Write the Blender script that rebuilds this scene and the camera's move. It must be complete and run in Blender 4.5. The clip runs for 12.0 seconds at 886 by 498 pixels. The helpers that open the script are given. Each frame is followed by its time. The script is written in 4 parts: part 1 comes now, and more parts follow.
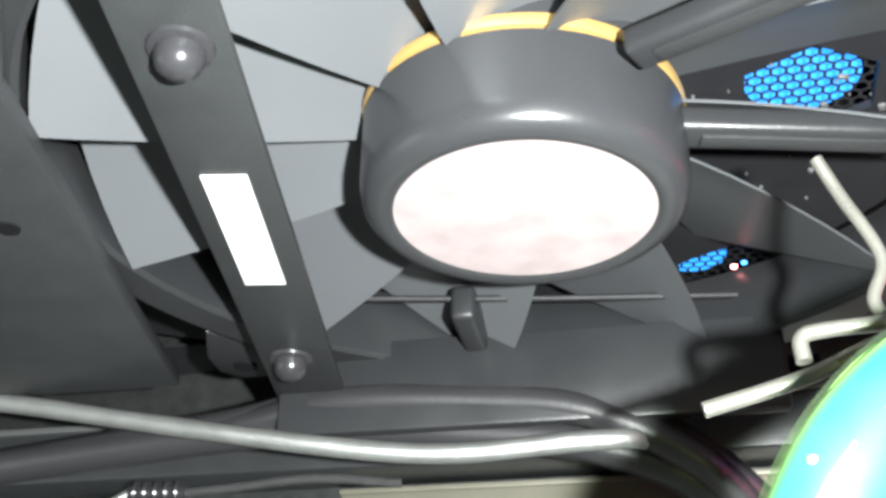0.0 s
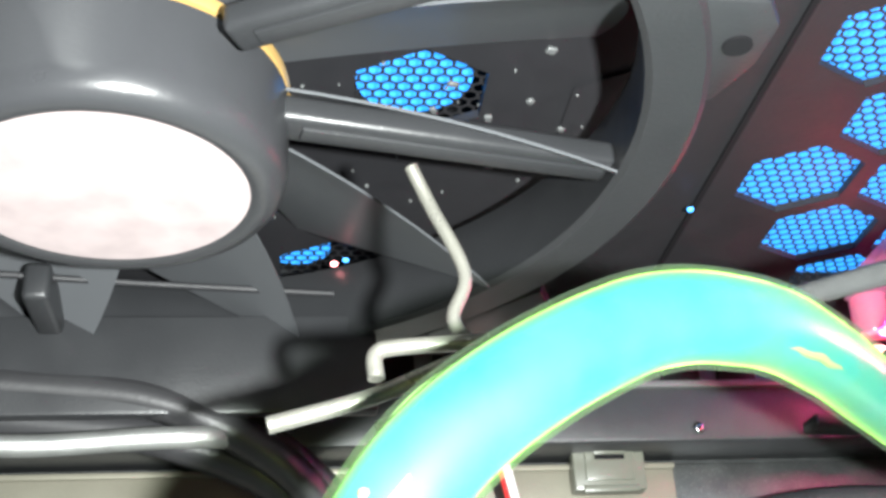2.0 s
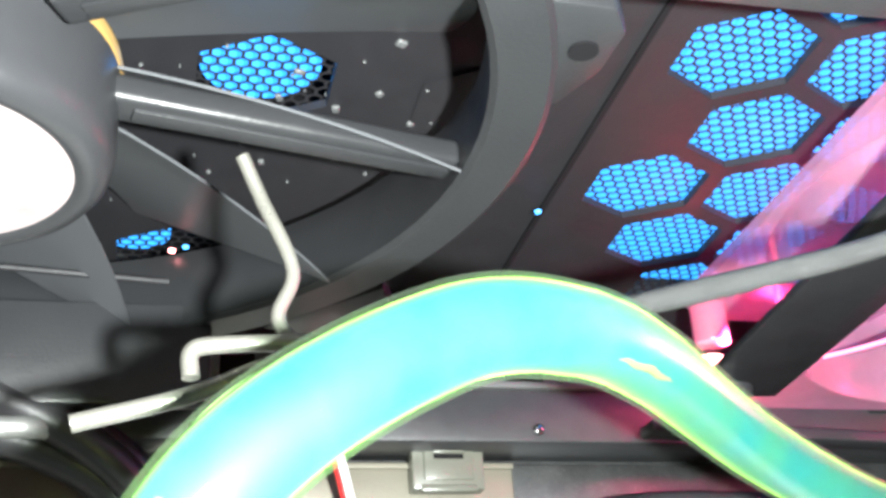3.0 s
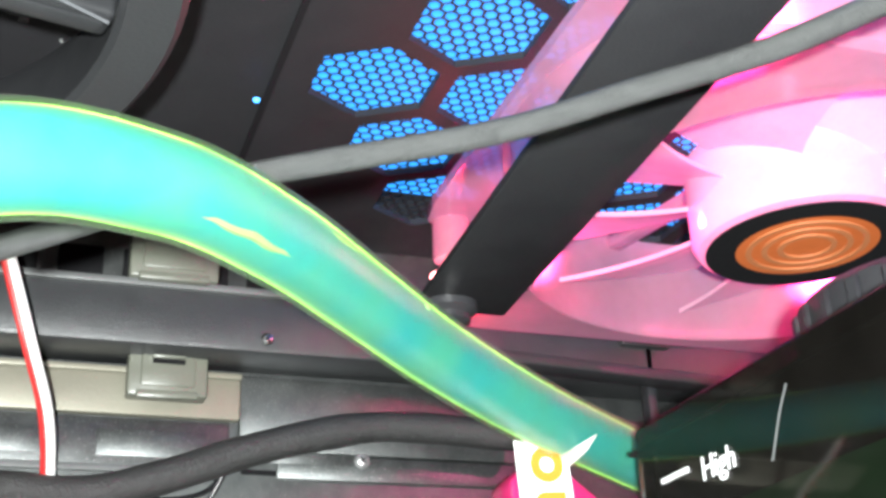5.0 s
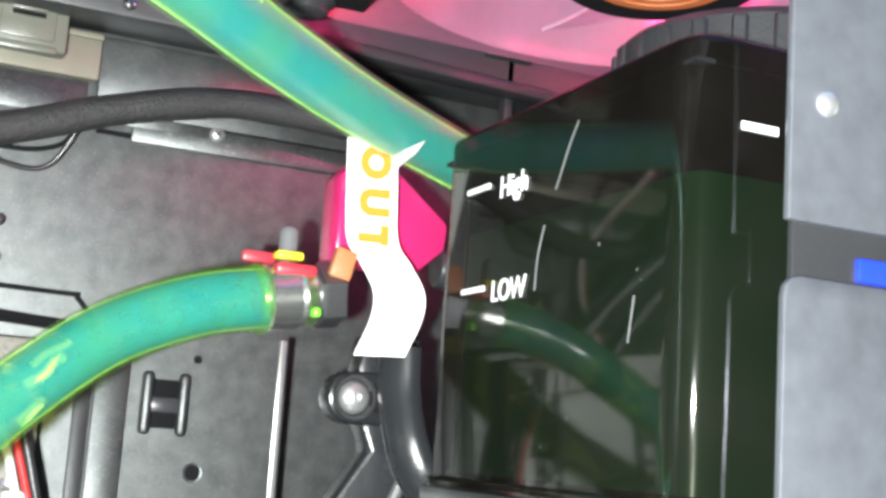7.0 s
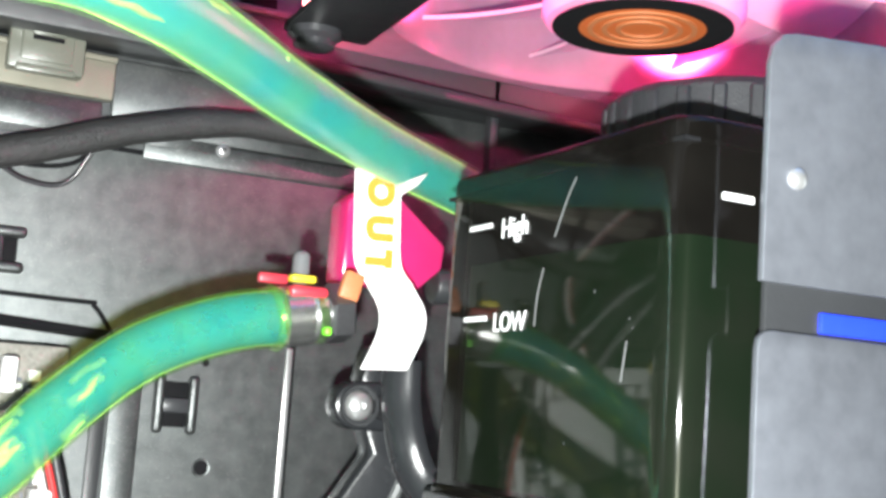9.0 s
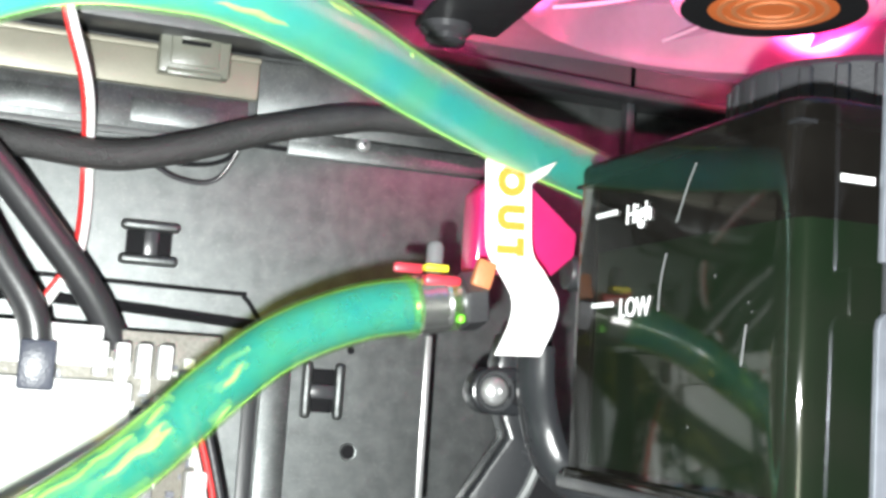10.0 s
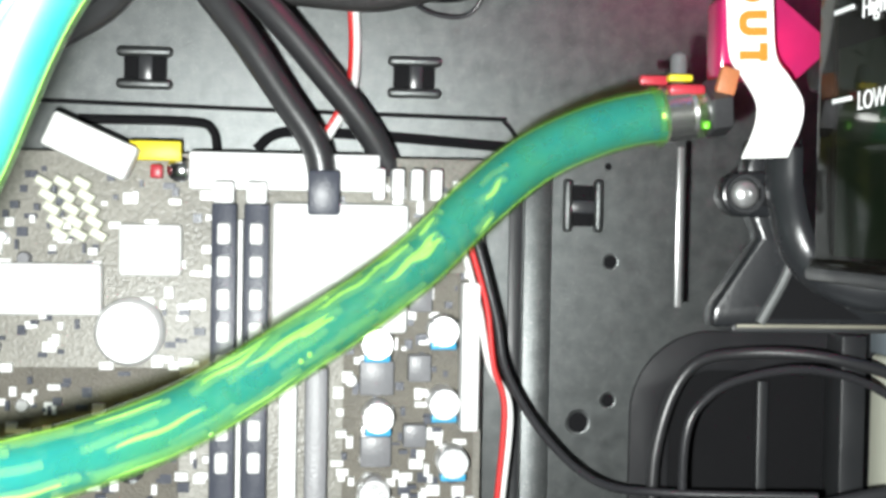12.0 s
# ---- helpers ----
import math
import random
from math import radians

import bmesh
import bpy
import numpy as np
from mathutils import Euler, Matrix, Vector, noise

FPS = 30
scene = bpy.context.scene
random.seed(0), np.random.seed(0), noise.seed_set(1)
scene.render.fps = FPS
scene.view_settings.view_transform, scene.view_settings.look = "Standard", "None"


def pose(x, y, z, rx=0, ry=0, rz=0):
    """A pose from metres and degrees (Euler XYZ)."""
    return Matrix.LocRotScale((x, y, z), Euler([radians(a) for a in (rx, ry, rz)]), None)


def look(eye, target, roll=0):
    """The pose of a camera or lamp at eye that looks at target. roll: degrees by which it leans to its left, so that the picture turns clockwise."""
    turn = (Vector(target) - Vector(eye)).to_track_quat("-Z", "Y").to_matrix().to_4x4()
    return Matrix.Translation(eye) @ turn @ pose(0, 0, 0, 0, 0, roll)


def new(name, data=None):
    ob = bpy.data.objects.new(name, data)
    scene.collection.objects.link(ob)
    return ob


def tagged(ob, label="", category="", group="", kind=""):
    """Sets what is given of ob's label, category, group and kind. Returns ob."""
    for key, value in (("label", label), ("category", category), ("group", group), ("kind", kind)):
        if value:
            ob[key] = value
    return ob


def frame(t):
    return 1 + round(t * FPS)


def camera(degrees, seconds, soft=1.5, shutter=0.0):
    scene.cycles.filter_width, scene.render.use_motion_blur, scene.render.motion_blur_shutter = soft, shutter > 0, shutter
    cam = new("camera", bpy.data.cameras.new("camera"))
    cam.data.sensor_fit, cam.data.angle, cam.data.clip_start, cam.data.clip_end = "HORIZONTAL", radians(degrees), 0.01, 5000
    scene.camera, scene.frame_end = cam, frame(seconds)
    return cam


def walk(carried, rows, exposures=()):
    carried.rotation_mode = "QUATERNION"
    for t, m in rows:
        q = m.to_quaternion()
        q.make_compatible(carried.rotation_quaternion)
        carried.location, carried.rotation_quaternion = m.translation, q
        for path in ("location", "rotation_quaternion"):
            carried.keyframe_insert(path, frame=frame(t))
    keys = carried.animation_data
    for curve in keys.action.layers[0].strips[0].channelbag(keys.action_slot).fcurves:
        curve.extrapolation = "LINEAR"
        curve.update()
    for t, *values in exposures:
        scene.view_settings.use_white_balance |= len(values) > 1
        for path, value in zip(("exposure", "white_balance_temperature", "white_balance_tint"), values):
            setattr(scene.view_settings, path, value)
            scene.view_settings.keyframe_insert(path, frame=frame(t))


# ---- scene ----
U = 1.17  # metres per plan unit
cam = camera(39.7, 12.0, soft=3.2)


PATH = [
    (0, (-0.127, -0.292, -0.077), (-0.475, 1.426, 0.887), 0.8),
    (0.5, (-0.125, -0.293, -0.076), (-0.45, 1.429, 0.887), 1.4),
    (1, (-0.121, -0.291, -0.075), (-0.244, 1.468, 0.869), -1.1),
    (1.5, (-0.124, -0.288, -0.072), (-0.07, 1.484, 0.853), -2.4),
    (2, (-0.121, -0.282, -0.069), (0.126, 1.478, 0.849), -3.5),
    (2.5, (-0.117, -0.279, -0.065), (0.233, 1.458, 0.863), -4.0),
    (3, (-0.116, -0.279, -0.066), (0.346, 1.452, 0.823), -4.1),
    (3.5, (-0.112, -0.276, -0.063), (0.472, 1.453, 0.754), -4.2),
    (3.6, (-0.108, -0.276, -0.068), (0.467, 1.442, 0.78), -3.3),
    (3.7, (-0.109, -0.271, -0.061), (0.501, 1.443, 0.768), -4.5),
    (5.3, (-0.072, -0.272, -0.078), (0.562, 1.446, 0.727), -2.1),
    (5.5, (-0.071, -0.273, -0.082), (0.563, 1.46, 0.69), -1.9),
    (6, (-0.075, -0.276, -0.086), (0.628, 1.499, 0.509), -1.9),
    (6.5, (-0.066, -0.275, -0.082), (0.621, 1.555, 0.34), 4.3),
    (7, (-0.066, -0.286, -0.071), (0.739, 1.516, 0.252), 3.9),
    (8.8, (-0.084, -0.303, -0.063), (0.786, 1.48, 0.195), 4.1),
    (9, (-0.084, -0.303, -0.062), (0.791, 1.477, 0.2), 4.0),
    (9.5, (-0.083, -0.307, -0.061), (0.681, 1.527, 0.17), 3.5),
    (10, (-0.08, -0.31, -0.062), (0.554, 1.573, 0.162), 3.8),
    (10.5, (-0.074, -0.316, -0.061), (0.422, 1.612, 0.125), 3.2),
    (11, (-0.069, -0.32, -0.058), (0.3, 1.643, 0.042), 2.3),
    (11.5, (-0.077, -0.322, -0.064), (0.244, 1.651, -0.017), 2.2),
    (12, (-0.078, -0.329, -0.068), (0.128, 1.659, -0.123), 1.0),
]
walk(cam, [(t, look(U * Vector(eye), U * Vector(target), roll)) for t, eye, target, roll in PATH],
     [(0, 0.30), (2, 0.30), (3.2, 0.55), (3.7, 0.50), (5.3, 0.10), (6, 0.05), (9, 0.12), (10.5, 0.15), (11.5, -0.05), (12, -0.6)])

# ---- world and lamps ----
world = bpy.data.worlds.new("dim_room")
scene.world = world
world.use_nodes = True
world.node_tree.nodes["Background"].inputs[0].default_value = (0.75, 0.85, 1.0, 1)
world.node_tree.nodes["Background"].inputs[1].default_value = 0.03


def lamp(name, place, watts, colour, radius):
    data = bpy.data.lights.new(name, "POINT")
    data.energy, data.color, data.shadow_soft_size = watts, colour, radius
    ob = new(name, data)
    ob.location = U * Vector(place)
    return ob


TORCH = lamp("torch", (-0.092, -0.308, -0.083), 13.4, (0.96, 1.0, 0.98), 0.004)
for fx, fy in ((0.0100, -0.0410), (0.1150, -0.0410), (0.0100, -0.1460), (0.1150, -0.1460)):
    spot = bpy.data.lights.new("fan_led", "SPOT")
    spot.energy, spot.color, spot.shadow_soft_size, spot.spot_size, spot.spot_blend = 11.0, (1.0, 0.12, 0.40), 0.003, radians(68), 0.7
    new("fan_led", spot).matrix_world = look(U * Vector((fx, fy, 0.032)), U * Vector((0.0625, -0.0935, 0.048)))
    lamp("fan_led_glow", (fx, fy, 0.030), 0.10, (1.0, 0.02, 0.07), 0.003)

# ---- materials ----


def surface(name, colour, rough=0.5, metal=0.0, vary=0.25, grain=0.15, size=900.0, coat=0.0, wear=0.15, glow=None, power=0.0, rim=None, speck=0.0):
    """Painted, moulded or metal surface: colour mottled at two scales, a fine relief and uneven gloss."""
    m = bpy.data.materials.new(name)
    m.use_nodes = True
    t = m.node_tree
    p = t.nodes["Principled BSDF"]
    co = t.nodes.new("ShaderNodeTexCoord")
    fine, broad = t.nodes.new("ShaderNodeTexNoise"), t.nodes.new("ShaderNodeTexNoise")
    fine.inputs["Scale"].default_value, broad.inputs["Scale"].default_value = size, size / 22
    broad.inputs["Detail"].default_value = 5
    mix = t.nodes.new("ShaderNodeMix")
    mix.data_type = "RGBA"
    add = t.nodes.new("ShaderNodeMath")
    add.operation = "MULTIPLY_ADD"
    add.inputs[1].default_value = 0.5
    half = t.nodes.new("ShaderNodeMath")
    half.operation = "MULTIPLY"
    half.inputs[1].default_value = 0.5
    for n in (fine, broad):
        t.links.new(co.outputs["Object"], n.inputs["Vector"])
    t.links.new(broad.outputs["Fac"], half.inputs[0])
    t.links.new(fine.outputs["Fac"], add.inputs[0])
    t.links.new(half.outputs[0], add.inputs[2])
    t.links.new(add.outputs[0], mix.inputs["Factor"])
    mix.inputs["A"].default_value = (*[c * (1 - vary) for c in colour], 1)
    mix.inputs["B"].default_value = (*[min(1, c * (1 + vary)) for c in colour], 1)
    tint = mix.outputs["Result"]
    if speck:
        dot, cut, over = t.nodes.new("ShaderNodeTexNoise"), t.nodes.new("ShaderNodeMapRange"), t.nodes.new("ShaderNodeMix")
        dot.inputs["Scale"].default_value = size * 0.62
        t.links.new(co.outputs["Object"], dot.inputs["Vector"])
        t.links.new(dot.outputs["Fac"], cut.inputs["Value"])
        cut.inputs["From Min"].default_value, cut.inputs["From Max"].default_value = 0.63, 0.74
        over.data_type = "RGBA"
        t.links.new(cut.outputs["Result"], over.inputs["Factor"])
        t.links.new(tint, over.inputs["A"])
        over.inputs["B"].default_value = (speck, speck, speck, 1)
        tint = over.outputs["Result"]
    t.links.new(tint, p.inputs["Base Color"])
    rr = t.nodes.new("ShaderNodeMapRange")
    rr.inputs["To Min"].default_value, rr.inputs["To Max"].default_value = max(0.02, rough - wear), min(1, rough + wear)
    t.links.new(broad.outputs["Fac"], rr.inputs["Value"])
    t.links.new(rr.outputs["Result"], p.inputs["Roughness"])
    p.inputs["Metallic"].default_value = metal
    p.inputs["Coat Weight"].default_value = coat
    if grain:
        b = t.nodes.new("ShaderNodeBump")
        b.inputs["Strength"].default_value, b.inputs["Distance"].default_value = grain, 0.0006
        t.links.new(fine.outputs["Fac"], b.inputs["Height"])
        t.links.new(b.outputs["Normal"], p.inputs["Normal"])
    if rim:
        p.inputs["Sheen Weight"].default_value, p.inputs["Sheen Roughness"].default_value = 0.8, 0.28
        p.inputs["Sheen Tint"].default_value = (*rim, 1)
    if glow:
        p.inputs["Emission Color"].default_value, p.inputs["Emission Strength"].default_value = (*glow, 1), power
    return m


def see_through(name, tint, body, clear, rough=0.04, gloss=1.0, size=60, graze=0.75):
    """Clear or smoked plastic: a share that lets light straight through, a milky share, and gloss by angle."""
    m = bpy.data.materials.new(name)
    m.use_nodes = True
    t = m.node_tree
    t.nodes.remove(t.nodes["Principled BSDF"])
    out = t.nodes["Material Output"]
    thin, milk, diff, both, mixed = [t.nodes.new("ShaderNode" + n) for n in ("BsdfTransparent", "BsdfTranslucent", "BsdfDiffuse", "MixShader", "MixShader")]
    shine, final, fres = [t.nodes.new("ShaderNode" + n) for n in ("BsdfGlossy", "MixShader", "MapRange")]
    co, no = t.nodes.new("ShaderNodeTexCoord"), t.nodes.new("ShaderNodeTexNoise")
    no.inputs["Scale"].default_value = size
    no.inputs["Detail"].default_value = 6
    t.links.new(co.outputs["Object"], no.inputs["Vector"])
    thin.inputs[0].default_value = (*tint, 1)
    milk.inputs[0].default_value = diff.inputs[0].default_value = (*body, 1)
    both.inputs[0].default_value = 0.5
    rr = t.nodes.new("ShaderNodeMapRange")
    rr.inputs["From Min"].default_value, rr.inputs["From Max"].default_value = 0.3, 0.7
    rr.inputs["To Min"].default_value, rr.inputs["To Max"].default_value = min(1, 1 - clear + 0.08), max(0, 1 - clear - 0.08)
    t.links.new(no.outputs["Fac"], rr.inputs["Value"])
    t.links.new(rr.outputs["Result"], mixed.inputs[0])
    t.links.new(diff.outputs[0], both.inputs[1]), t.links.new(milk.outputs[0], both.inputs[2])
    t.links.new(thin.outputs[0], mixed.inputs[1]), t.links.new(both.outputs[0], mixed.inputs[2])
    shine.inputs["Roughness"].default_value = rough
    lay, fifth = t.nodes.new("ShaderNodeLayerWeight"), t.nodes.new("ShaderNodeMath")
    lay.inputs["Blend"].default_value = 0.5
    fifth.operation, fifth.inputs[1].default_value = "POWER", 4.0
    t.links.new(lay.outputs["Facing"], fifth.inputs[0]), t.links.new(fifth.outputs[0], fres.inputs["Value"])
    fres.inputs["To Min"].default_value, fres.inputs["To Max"].default_value = 0.045 * gloss, graze
    t.links.new(fres.outputs[0], final.inputs[0])
    t.links.new(mixed.outputs[0], final.inputs[1]), t.links.new(shine.outputs[0], final.inputs[2])
    t.links.new(final.outputs[0], out.inputs["Surface"])
    return m


STEEL = surface("black_painted_steel", (0.106, 0.112, 0.112), 0.39, 0.84, 0.8, 0.14, 4300, wear=0.06, speck=0.34)
STEEL_TOP = surface("black_top_steel", (0.018, 0.018, 0.020), 0.5, 0.0, 0.25, 0.25, 2400)
STEEL_TOP.node_tree.nodes["Principled BSDF"].inputs["Specular IOR Level"].default_value = 0.25
LEDGE = surface("glossy_black_steel", (0.036, 0.038, 0.040), 0.36, 0.1, 0.4, 0.25, 2600, wear=0.1)
# near-black colour for the shade in grooves, slots and holes; also for black trim
DARK = surface("shade_and_black_trim", (0.008, 0.008, 0.009), 0.8)
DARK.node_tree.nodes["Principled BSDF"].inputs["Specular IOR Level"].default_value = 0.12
PLASTIC = surface("black_plastic", (0.024, 0.025, 0.027), 0.4, 0.0, 0.2, 0.12, 1500)
SATIN = surface("satin_black_plastic", (0.034, 0.035, 0.038), 0.3, 0.0, 0.12, 0.04, 1200, wear=0.08)
CRADLE = surface("moulded_black_plastic", (0.016, 0.017, 0.019), 0.27, 0.0, 0.3, 0.08, 700, wear=0.1)
BLADE = surface("satin_grey_blade", (0.095, 0.100, 0.107), 0.42, 0.0, 0.08, 0.03, 1200, wear=0.05)
GREYPL = surface("worn_grey_plastic", (0.1, 0.105, 0.105), 0.45, 0.0, 0.25, 0.2, 1500)
CATCH = surface("greenish_grey_plastic", (0.125, 0.130, 0.105), 0.34, 0.0, 0.2, 0.1, 1500, wear=0.08)
BEIGE = surface("zinc_strip", (0.23, 0.22, 0.175), 0.45, 0.35, 0.15, 0.15, 1800)
BRUSHED = surface("brushed_steel_plate", (0.27, 0.285, 0.325), 0.40, 0.8, 0.45, 0.10, 260, wear=0.25)
CHROME = surface("chrome", (0.75, 0.75, 0.76), 0.12, 1.0, 0.08, 0.05, 900, wear=0.06)
WHITE = surface("white_paper", (0.82, 0.82, 0.80), 0.7, 0.0, 0.04, 0.1, 1200)
MARK = surface("white_ink", (0.85, 0.85, 0.85), 0.6, 0.0, 0.03, 0.0)
OCHRE = surface("ochre_print", (0.42, 0.15, 0.06), 0.5)
INK = surface("orange_ink", (0.62, 0.20, 0.01), 0.6, 0.0, 0.08, 0.0)
GOLD = surface("gold_ring", (0.72, 0.46, 0.16), 0.35, 0.6, 0.12, 0.05)
PINKDISC = surface("pale_hub_sticker", (0.40, 0.335, 0.335), 0.42, 0.0, 0.50, 0.03, 150)
ORANGE = surface("orange_sticker", (0.48, 0.115, 0.030), 0.45, 0.0, 0.2, 0.05, 500)
RUBBER = surface("black_rubber", (0.030, 0.030, 0.033), 0.27, 0.0, 0.2, 0.06, 800, wear=0.1)
SLEEVE = surface("braided_black_sleeve", (0.026, 0.026, 0.026), 0.5, 0.0, 0.75, 1.0, 1900)
LIGHTSLEEVE = surface("braided_light_sleeve", (0.36, 0.37, 0.36), 0.34, 0.7, 0.5, 0.4, 3200)
GREYSLEEVE = surface("braided_grey_sleeve", (0.055, 0.057, 0.057), 0.42, 0.2, 0.5, 0.8, 4200)
SILVER = surface("silver_wire", (0.20, 0.197, 0.172), 0.3, 0.5, 0.2, 0.3, 2500)
REDW = surface("red_wire", (0.6, 0.03, 0.03), 0.4)
WHITEW = surface("white_wire", (0.8, 0.8, 0.78), 0.4, 0.0, 0.05)
BOARD = surface("grey_circuit_board", (0.25, 0.24, 0.21), 0.40, 0.0, 0.7, 0.5, 900)
BOARDDARK = surface("speckled_board", (0.13, 0.118, 0.095), 0.5, 0.0, 0.9, 0.6, 1700)
PALE = surface("pale_plastic", (0.8, 0.8, 0.79), 0.4, 0.0, 0.06)
SLOT = surface("slot_plastic", (0.05, 0.055, 0.075), 0.35, 0.0, 0.3, 0.2, 1500)
CAPBLUE = surface("blue_can", (0.05, 0.35, 0.6), 0.4)
ALU = surface("aluminium_can", (0.8, 0.8, 0.8), 0.3, 0.7, 0.08)
BLACKNUT = surface("black_chrome", (0.17, 0.17, 0.18), 0.32, 0.9, 0.3, 0.05, 900, wear=0.1)
BARB = surface("polished_barb", (0.64, 0.64, 0.62), 0.24, 0.95, 0.2, 0.03, 900, wear=0.06)
NUTMETAL = surface("turned_metal", (0.66, 0.66, 0.66), 0.3, 0.8, 0.2, 0.05, 900, wear=0.08)
CHIP = surface("grey_chip", (0.2, 0.2, 0.21), 0.4, 0.0, 0.2)
YELLOW = surface("yellow_plastic", (0.75, 0.62, 0.03), 0.45, 0.0, 0.15)
MAGENTA = see_through("pink_clear_plastic", (1.0, 0.25, 0.5), (0.95, 0.05, 0.28), 0.25, 0.15)
CLEARPINK = see_through("milky_clear_plastic", (1.0, 0.74, 0.90), (0.70, 0.42, 0.52), 0.5, 0.12)
CLEARBLADE = see_through("milky_blade_plastic", (1.0, 0.74, 0.90), (0.90, 0.66, 0.76), 0.30, 0.16)
SMOKED = see_through("smoked_acrylic", (0.27, 0.27, 0.24), (0.036, 0.032, 0.028), 0.78, 0.06, 1.0, graze=0.30)
COOLANT = surface("green_coolant", (0.012, 0.088, 0.030), 0.3, 0.0, 0.3, 0.0, 120)
TUBESKIN = see_through("green_tube_wall", (0.94, 1.0, 0.90), (0.30, 0.80, 0.08), 0.88, 0.12, 0.9, graze=0.4)
SATINSKIN = see_through("satin_green_tube_wall", (0.94, 1.0, 0.93), (0.34, 0.80, 0.10), 0.89, 0.47, 3.0, graze=0.2)
STREAK = surface("pale_air_streak", (0.36, 0.60, 0.20), 0.4, 0.0, 0.3, 0.1, 700)
TABPL = see_through("frosted_plastic", (0.85, 0.87, 0.87), (0.34, 0.35, 0.36), 0.45, 0.15)
REDPL = surface("red_plastic", (0.42, 0.030, 0.045), 0.35, 0.0, 0.2, 0.05)
GREENPL = surface("green_plastic", (0.16, 0.62, 0.03), 0.4, 0.0, 0.2, 0.05)
MATTRUB = surface("matt_black_sheath", (0.028, 0.028, 0.030), 0.36, 0.0, 0.25, 0.08, 900, wear=0.05)
MATTRUB.node_tree.nodes["Principled BSDF"].inputs["Specular IOR Level"].default_value = 0.85
CREAM = surface("cream_plastic", (0.62, 0.63, 0.52), 0.45, 0.0, 0.08, 0.06, 300)
BLUEGREY = surface("blue_grey_metal", (0.24, 0.28, 0.31), 0.45, 0.2, 0.12, 0.08, 300)
TUBELIQ = surface("teal_coolant", (0.002, 0.29, 0.36), 0.35, 0.0, 0.16, 0.0, 160, rim=(0.5, 0.9, 0.14))
TUBELIQ2 = surface("streaky_teal_coolant", (0.002, 0.27, 0.42), 0.35, 0.0, 0.35, 0.1, 260, rim=(0.5, 0.9, 0.14))


def let_through(m, share, tint):
    """Lets a share of the light pass straight through a coloured liquid."""
    t = m.node_tree
    out, p = t.nodes["Material Output"], t.nodes["Principled BSDF"]
    thin, mix = t.nodes.new("ShaderNodeBsdfTransparent"), t.nodes.new("ShaderNodeMixShader")
    thin.inputs[0].default_value, mix.inputs[0].default_value = (*tint, 1), share
    t.links.new(p.outputs[0], mix.inputs[1]), t.links.new(thin.outputs[0], mix.inputs[2])
    t.links.new(mix.outputs[0], out.inputs["Surface"])


let_through(TUBELIQ, 0.12, (1.0, 0.95, 0.50))
let_through(TUBELIQ2, 0.50, (1.0, 0.92, 0.40))
# emissive blue for the backdrops added above the roof
BLUEGLOW = surface("blue_backdrop_glow", (0.02, 0.15, 0.4), 0.6, 0.0, 0.2, 0.0, 300, glow=(0.03, 0.33, 1.0), power=1.6)
BLUEPL = surface("blue_lit_edge", (0.01, 0.03, 0.5), 0.4, glow=(0.01, 0.05, 1.0), power=0.5)
LEDPINK = surface("lit_pink_led", (1, 0.3, 0.4), 0.4, glow=(1.0, 0.30, 0.30), power=11.0)
LEDBLUE = surface("lit_blue_led", (0.1, 0.4, 1), 0.4, glow=(0.05, 0.35, 1.0), power=3.0)
ROOM = surface("dim_plaster", (0.25, 0.25, 0.25), 0.8, 0.0, 0.1, 0.1, 60)

# ---- building helpers ----


def thing(name, place, label, category, group="", kind=""):
    ob = new(name)
    ob.empty_display_size = 0.01
    ob.location = U * Vector(place)
    return tagged(ob, label, category, group, kind)


def mesh_of(name, bm, material, smooth=True):
    for v in bm.verts:
        v.co *= U
    me = bpy.data.meshes.new(name)
    bm.to_mesh(me)
    bm.free()
    me.materials.append(material)
    if smooth:
        me.shade_smooth()
        me.set_sharp_from_angle(angle=radians(38))
    return me


def part(name, bm, material, parent=None, label="", smooth=True):
    ob = new(name, mesh_of(name, bm, material, smooth))
    if parent:
        shift = Vector((0, 0, 0)) if parent.parent else parent.location
        ob.parent = parent
        ob.matrix_parent_inverse = Matrix.Translation(-shift)
    return tagged(ob, label)


def structure(name, bm, material, label, category):
    return tagged(part(name, bm, material), label, category, kind="structure")


def box(x0, x1, y0, y1, z0, z1, bevel=0.0, seg=2, bm=None):
    own = bm is None
    bm = bm or bmesh.new()
    made = bmesh.ops.create_cube(bm, size=1)["verts"]
    for v in made:
        v.co = Vector(((x0 + x1) / 2 + v.co.x * (x1 - x0), (y0 + y1) / 2 + v.co.y * (y1 - y0), (z0 + z1) / 2 + v.co.z * (z1 - z0)))
    if bevel:
        edges = {e for v in made for e in v.link_edges}
        bmesh.ops.bevel(bm, geom=list(edges), offset=bevel, segments=seg, affect="EDGES", profile=0.5)
    return bm


def turned(bm, m):
    bmesh.ops.transform(bm, matrix=m, verts=bm.verts[:])
    return bm


def basis(direction):
    d = Vector(direction).normalized()
    a = d.orthogonal().normalized()
    return a, d.cross(a), d


